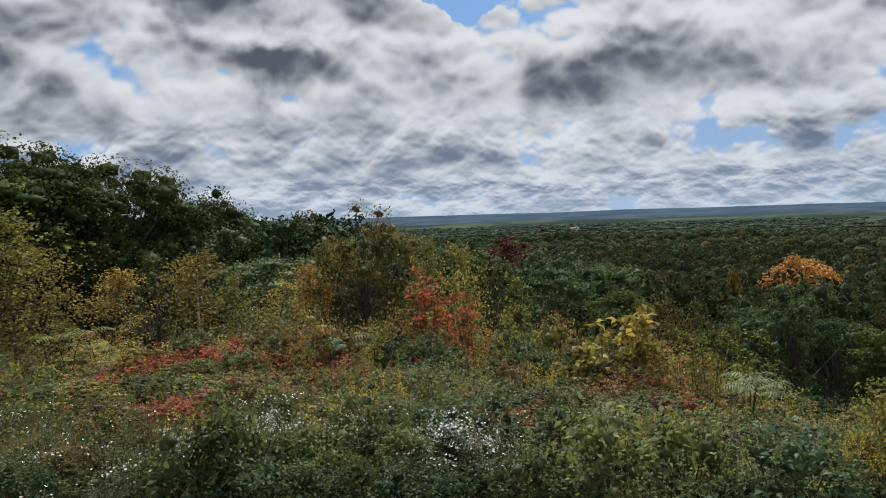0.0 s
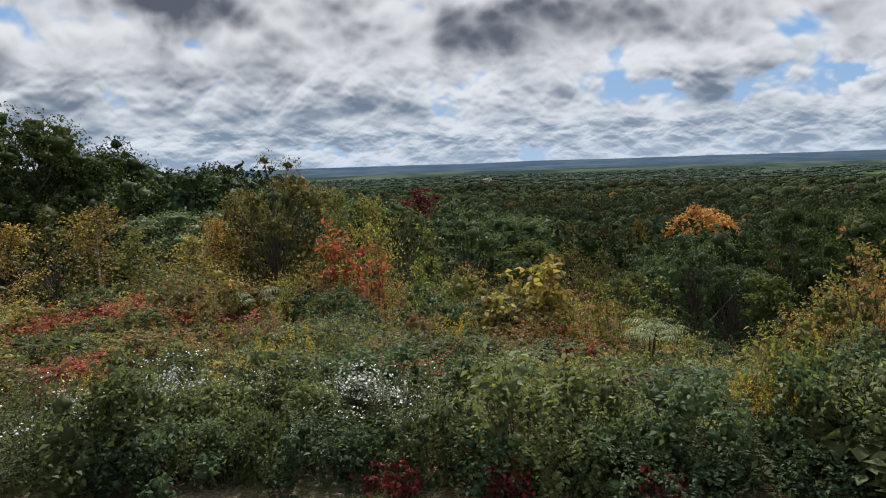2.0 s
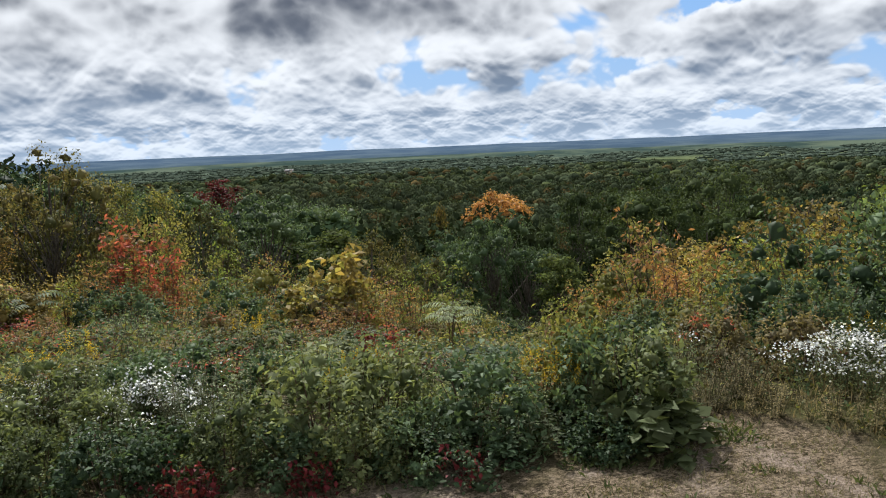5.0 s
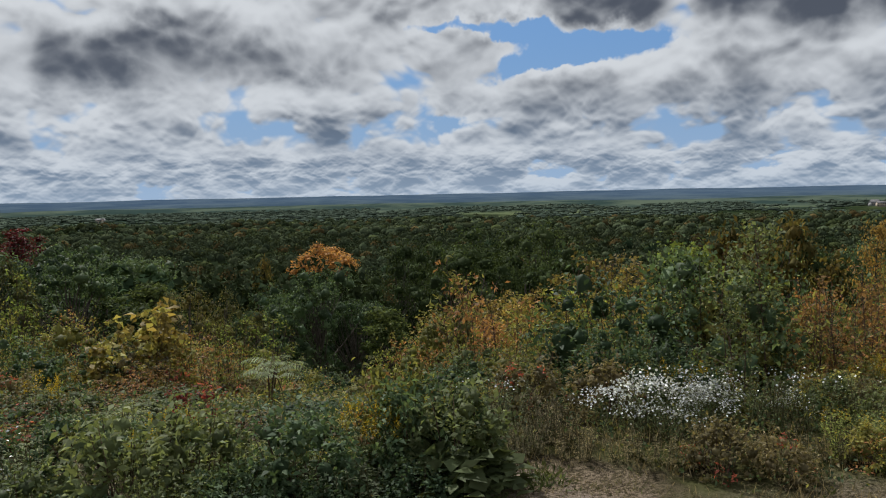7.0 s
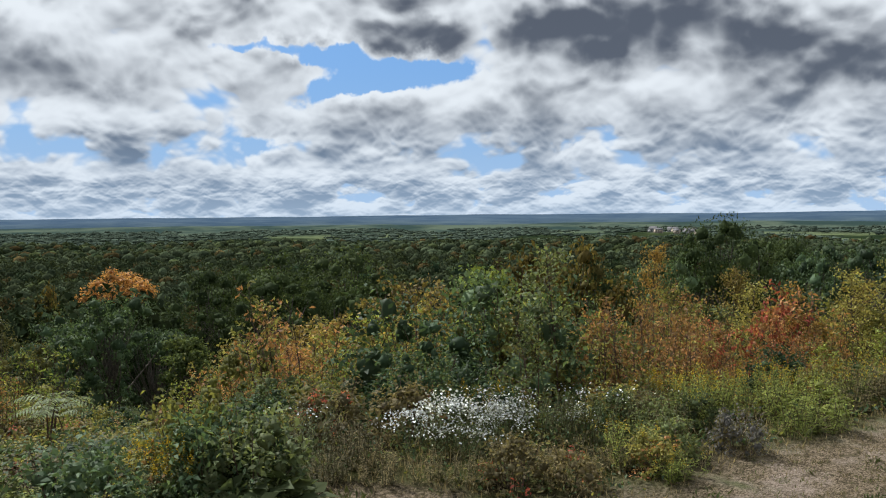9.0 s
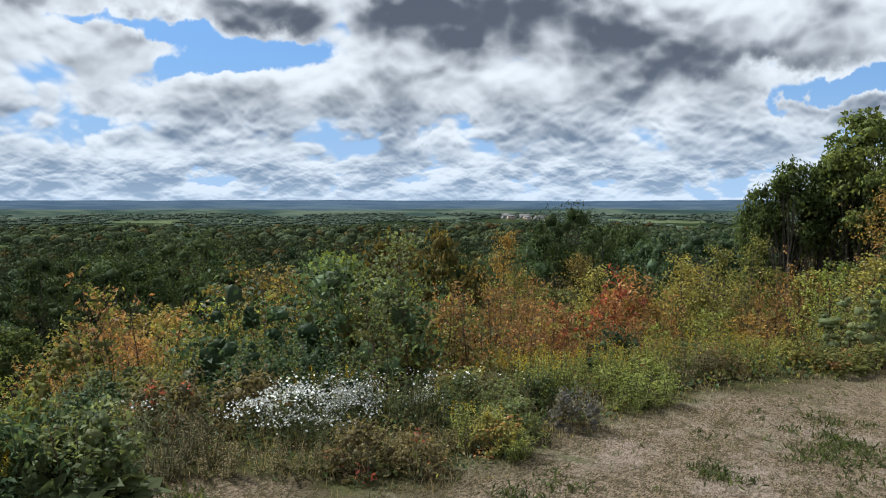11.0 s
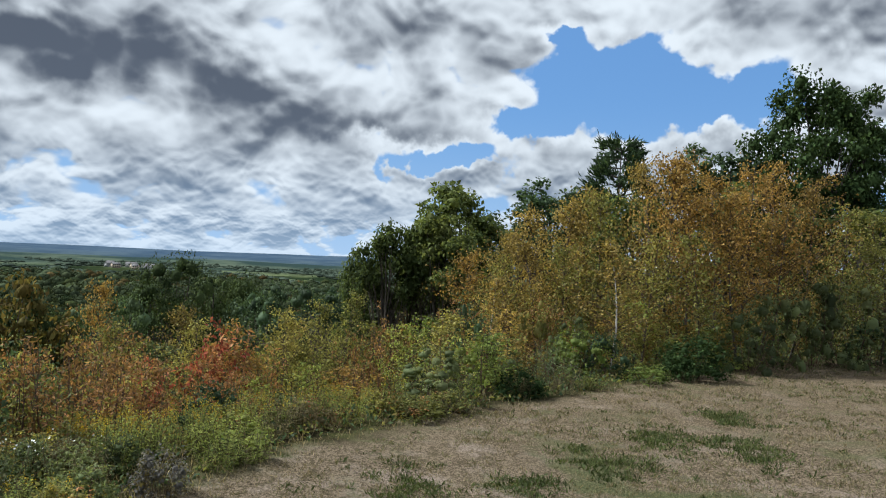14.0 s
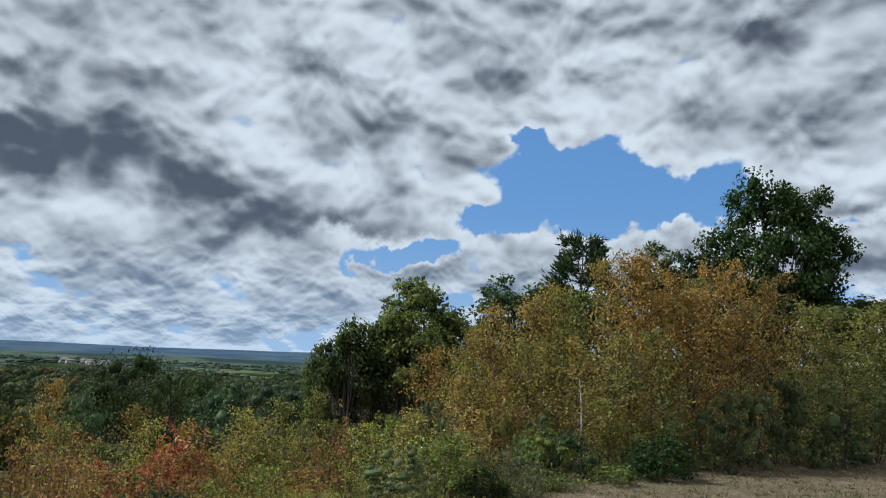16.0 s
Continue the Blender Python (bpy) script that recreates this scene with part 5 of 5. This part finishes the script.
def make_scrub():
    r = np.random.RandomState(77)
    d = 4.6
    while d < 36:
        gap = 0.52 if d < 8 else 0.85 if d < 13 else 1.4 if d < 18 else 2.3
        az = -37.0
        while az < 118:
            a, q = az + r.normal() * math.degrees(gap / d) * 0.3, d + r.normal() * gap * 0.3
            az += math.degrees(gap / d)
            x, y = spot(a, q)
            s = float(beyond(x, y)[0])
            if math.hypot(x - 5.4, y - 4.35) < 0.8:
                continue
            if s < 0.12 or (q > 27 and a < 92) or (a > 86 and s < 1.2 and r.rand() < 0.4):
                continue
            room = (EYE + q * math.tan(radians(scrub_top(a, q))) - height(x, y)) * (0.5 + 0.95 * r.rand() ** 1.6)
            if a > 36 and s < 0.6:
                room = min(room, 0.2 + 0.6 * s)
            if a > 55:
                room = min(room, (0.34 + 0.12 * s if s < 1.8 else 0.5 + 0.42 * (s - 1.6)) if a < 83 else 0.45 + 0.55 * s)
            tall = max(0.22, min(room, 2.6))
            if a < -5:
                front = [(ASTER, 2), (WEED, 2), (NEAR_GREEN, 3), (NEAR_BROWN, 1.2), (GOLDENROD, 0.5), (GOLDENROD_GREEN, 1.5), (NEAR_OLIVE, 1.5), (NEAR_DARK, 0.7)]
                mid = [(SHRUB_BROWN, 3), (SHRUB_OLIVE, 2), (SHRUB_GREEN, 1), (SAP_RUSSET, 1.6), (SHRUB_RED, 0.5), (SHRUB_DARK, 0.8)]
                back = [(SHRUB_OLIVE, 3), (SHRUB_GREEN, 3), (SHRUB_BROWN, 2), (SAP_RUSSET, 1), (SHRUB_GOLD, 1), (SAP_GREEN, 1)]
            elif a < 33:
                front = [(WEED, 1.2), (NEAR_DARK, 3.5), (NEAR_GREEN, 3.5), (NEAR_OLIVE, 2.2), (WEED_BROWN, 0.6), (GOLDENROD_GREEN, 1), (NEAR_BROWN, 0.7)]
                mid = [(SHRUB_BROWN, 2.5), (SHRUB_OLIVE, 2.5), (SHRUB_GREEN, 1.2), (SAP_RUSSET, 1.8), (SHRUB_DARK, 1), (SAP_GREEN, 0.8), (SHRUB_RED, 0.3), (SHRUB_GREY, 0.8)]
                back = [(SHRUB_OLIVE, 3), (SHRUB_GREEN, 2), (SAP_GREEN, 1), (SHRUB_DARK, 1), (SAP_RUSSET, 1), (SHRUB_GOLD, 1)]
            elif a < 57:
                front = [(WEED, 1), (GOLDENROD_GREEN, 1.8), (WEED_BROWN, 2.5), (NEAR_OLIVE, 2), (NEAR_GREEN, 0.8), (NEAR_BROWN, 1.5)]
                mid = [(SHRUB_OLIVE, 2), (SHRUB_GREEN, 2), (SLIP["lime"], 2.5), (SLIP["green"], 1.5), (SHRUB_GREY, 1), (SHRUB_DARK, 1.2), (SAP_RUSSET, 0.6), (SHRUB_RED, 0.25)]
                back = [(SLIP["gold"], 3), (SLIP["olive"], 2.5), (SHRUB_GOLD, 1), (SLIP["russet"], 0.7), (SHRUB_GREEN, 0.7)]
            elif a < 67:
                front = [(GOLDENROD_GREEN, 2.5), (GOLDENROD_WIDE, 2), (NEAR_GREEN, 1), (NEAR_OLIVE, 1), (WEED_BROWN, 1.5), (NEAR_BROWN, 1)]
                mid = [(SAP_RUSSET, 2), (SLIP["russet"], 2.5), (SHRUB_BROWN, 0.8), (SLIP["olive"], 1.6), (SHRUB_GREEN, 0.8), (SHRUB_DARK, 0.5)]
                back = [(SLIP["russet"], 1.2), (SLIP["olive"], 2.5), (SLIP["green"], 1.6), (SHRUB_GREY, 0.8), (SLIP["gold"], 1.2)]
            else:
                front = [(GOLDENROD_GREEN, 2.5), (SHRUB_LIME, 2), (NEAR_GREEN, 1), (WEED_BROWN, 1.2), (NEAR_OLIVE, 1), (NEAR_BROWN, 1)]
                mid = [(SAP_RUSSET, 1.2), (SLIP["russet"], 1.4), (SLIP["olive"], 3), (SLIP["lime"], 2), (SLIP["ochre"], 1.2), (SHRUB_GREEN, 1), (SHRUB_DARK, 0.6)]
                back = [(BIRCH_OLIVE, 0.7), (SLIP["olive"], 2.5), (SLIP["green"], 1.5), (SLIP["ochre"], 1.5), (SLIP["gold"], 1.5), (SHRUB_GREY, 0.5)]
            table = front if (s < 1.6 if a > 40 else s < 2.4) else mid if s < 6 else back
            cell = np.random.RandomState((int(math.floor(x / 1.5 + 0.4 * math.sin(y))) * 7919 + int(math.floor(y / 1.5 + 0.4 * math.sin(x))) * 104729) % 2147483647)
            kind = pick(cell if r.rand() < 0.68 else r, table)
            if tall > 1.6:
                kind = {SHRUB_GREEN: TALL_GREEN, SHRUB_OLIVE: TALL_OLIVE, SHRUB_BROWN: TALL_BROWN}.get(kind, kind)
            if kind is TALL_BROWN and tall < 0.9:
                kind = SHRUB_BROWN
            if kind in SLIP.values() and tall < 0.8:
                kind = NEAR_OLIVE
            if kind in (WEED, WEED_BROWN, GOLDENROD, GOLDENROD_GREEN, GOLDENROD_WIDE, ASTER):
                tall = min(tall, 0.4 + 0.22 * r.rand())
            kind.set(x, y, tall * (0.75 if kind is BIRCH_OLIVE and tall < 1 else 1), min(max(kind.W * tall / kind.H * 1.15, kind.W * 0.7, gap * 0.95), kind.W * 1.5), spin=r.rand() * 360)
        d += gap * 0.9


make_scrub()


def make_edge_row():
    """Bushes that lean out over the lawn's edge."""
    r = np.random.RandomState(78)
    x = -7.0
    while x < 3.6:
        y = float(np.interp(x, EDGE[:10, 0], EDGE[:10, 1]))
        kind = pick(r, [(NEAR_DARK, 4), (NEAR_GREEN, 1.5), (NEAR_OLIVE, 0.8), (WEED, 0.6)] if x > -2 else [(NEAR_GREEN, 3), (WEED, 2), (NEAR_DARK, 1), (ASTER, 0.8)])
        kind.set(x, y + r.uniform(0.0, 0.25), r.uniform(0.3, 0.55), r.uniform(0.55, 0.8), spin=r.rand() * 360)
        x += r.uniform(0.3, 0.45)


make_edge_row()

# ---- the valley's woods ----


def make_woods():
    """The canopy of the far woods, in rings that grow coarser with distance."""
    r = np.random.RandomState(90)
    rings = ((55, 130, 7.4, 300, 0.6, 9.0, 13), (130, 300, 9.6, 150, 0.85, 11.0, 10), (300, 620, 12.0, 60, 1.25, 12.5, 7), (620, 1000, 16.0, 18, 2.0, 16.0, 5), (1000, 2000, 22.0, 5, 2.6, 22.0, 3))
    shapes = {k: Shape() for k in ("hazed_woods", "distant_haze", "forest", "far_olive", "far_ochre", "far_dark")}
    for near, far, gap, cards, size, wide, lobes in rings:
        d = near
        while d < far:
            az = -30.0 if d < 220 else -12.0
            while az < 84:
                a, q = radians(az + r.normal() * math.degrees(gap / d) * 0.3), d + r.normal() * gap * 0.3
                az += math.degrees(gap / d)
                deg = math.degrees(a)
                if q < 90 and deg > 60:
                    continue
                x, y = q * math.sin(a), q * math.cos(a)
                ground = height(x, y)
                tall = 11 + 4.0 * r.rand() + 2 * float(waves(x, y, 8, 160))
                line = 1.5 if deg < -6 else -2.8 if q < 90 else -1.6
                if 27 < deg < 44 and q < 105:
                    line = -8.5
                if q < 400:
                    tall = min(tall, EYE + q * math.tan(radians(line - 1.2 * r.rand())) - ground)
                if deg < -6 and 85 < q < 230:
                    tall = min(max(EYE + q * math.tan(radians(1.45 - 0.9 * r.rand())) - ground, 6), 22)
                if tall < 2.5 or any(math.hypot(x - u, y - v) < 75 for u, v in TOWN):
                    continue
                if q > 1000 and deg > 28 and waves(x, y, 61, 420) < -0.2:
                    continue
                key = "forest" if r.rand() < 0.66 else ("far_olive", "far_ochre", "far_dark", "far_dark", "far_olive")[r.randint(5)]
                # most crowns past 125 m take the palette paled for haze
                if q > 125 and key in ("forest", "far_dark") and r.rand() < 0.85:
                    key = "hazed_woods"
                # past 1000 m the leaf colour has the haze painted in
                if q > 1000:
                    key = "distant_haze"
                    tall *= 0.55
                w = wide * (0.75 + 0.5 * r.rand())
                c = np.array([x, y, ground + tall * 0.6])
                stretch = np.array([w * 0.5, w * 0.5, tall * 0.4])
                shape = shapes[key]
                shape.add(c + LUMP * (0.8 + 0.3 * r.rand(len(LUMP), 1)) * stretch * (0.34 if q < 130 else 0.42 if q < 300 else 0.52 if q < 620 else 0.66), LUMP_FACES)
                if not cards:
                    continue
                knob = sphere(r, lobes) * (1, 1, 0.9) * 0.62
                knob[:, 2] = np.abs(knob[:, 2]) * 1.2 - 0.25
                s = sphere(r, cards)
                s[:, 2] = np.abs(s[:, 2]) * 1.15 - 0.3
                at = c + (knob[r.randint(lobes, size=cards)] + s * 0.43) * stretch
                L = size * (0.6 + 0.8 * r.rand(cards))
                shape.leaves(at, r.normal(size=(cards, 3)) + s * 0.2, s + r.normal(size=(cards, 3)) * 0.35 + (0, 0, 0.2), L, L * 0.8)
            d += gap * 0.9
    for key, label in (("hazed_woods", "rounded green and olive crowns filling the valley, paled by painted haze"), ("distant_haze", "green woods in the far valley, haze painted into the leaves"), ("forest", "dense green broadleaf woods filling the valley"), ("far_olive", "olive crowns among the valley woods"), ("far_ochre", "crowns turning ochre among the valley woods"), ("far_dark", "darker oak crowns among the valley woods")):
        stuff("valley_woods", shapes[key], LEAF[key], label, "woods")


make_woods()


# ---- houses in the valley ----
WALLS = plain("white_clapboard", (0.26, 0.26, 0.255), (0.36, 0.36, 0.35), 0.7, 0.8)
BRICK = plain("tan_siding", (0.40, 0.33, 0.26), (0.48, 0.40, 0.32), 0.8, 0.8)
ROOFS = plain("grey_shingles", (0.09, 0.09, 0.095), (0.15, 0.145, 0.15), 0.8, 0.8)
PANE = plain("dark_window_glass", (0.03, 0.035, 0.04), (0.045, 0.05, 0.06), 0.15, 0.5)


def block(x0, x1, y0, y1, z0, z1):
    v = [(x, y, z) for x in (x0, x1) for y in (y0, y1) for z in (z0, z1)]
    return v, [(0, 1, 3, 2), (4, 6, 7, 5), (0, 4, 5, 1), (2, 3, 7, 6), (0, 2, 6, 4), (1, 5, 7, 3)]


def house(long, deep, eaves, ridge, walls):
    h = thing("house", "small house with a grey gabled roof among valley trees", "house", "houses in the valley")
    body = Shape().add(*block(-long / 2, long / 2, -deep / 2, deep / 2, -1, eaves))
    gable = [(sx * long / 2, y, z) for sx in (-1, 1) for y, z in ((-deep / 2, eaves), (deep / 2, eaves), (0.2, ridge), (-0.2, ridge))]
    body.add(gable, [(0, 3, 2, 1), (4, 5, 6, 7)])
    part("wall", body, walls, h)
    roof = Shape()
    for s in (-1, 1):
        low, high = (s * (deep / 2 + 0.5), eaves - 0.25), (0, ridge + 0.1)
        v = [(sx * (long / 2 + 0.4), y, z + dz) for sx in (-1, 1) for (y, z) in (low, high) for dz in (0, 0.3)]
        roof.add(v, [(0, 1, 3, 2), (4, 6, 7, 5), (0, 4, 5, 1), (2, 3, 7, 6), (0, 2, 6, 4), (1, 5, 7, 3)])
    part("roof", roof, ROOFS, h)
    for k in range(4):
        x = -long * 0.36 + k * long * 0.24
        for z in ((1.0, 2.4),) if eaves < 4 else ((1.0, 2.4), (3.6, 4.9)):
            part("window", Shape().add(*block(x - 0.6, x + 0.6, -deep / 2 - 0.06, -deep / 2 + 0.02, *z)), PANE, h)
    return h


def make_houses():
    r = np.random.RandomState(95)
    for k in range(16):
        az, d = (r.uniform(60.4, 65.0), r.uniform(1340, 1560)) if k < 13 else (r.uniform(9.2, 10.4), r.uniform(1380, 1480))
        h = house(r.uniform(9, 15), 8, 5.2 if r.rand() < 0.5 else 3.6, 7.6, WALLS if r.rand() < 0.6 else BRICK)
        x, y = spot(az, d)
        h.matrix_basis = pose(x, y, height(x, y), 0, 0, -az + r.uniform(-50, 50))


make_houses()
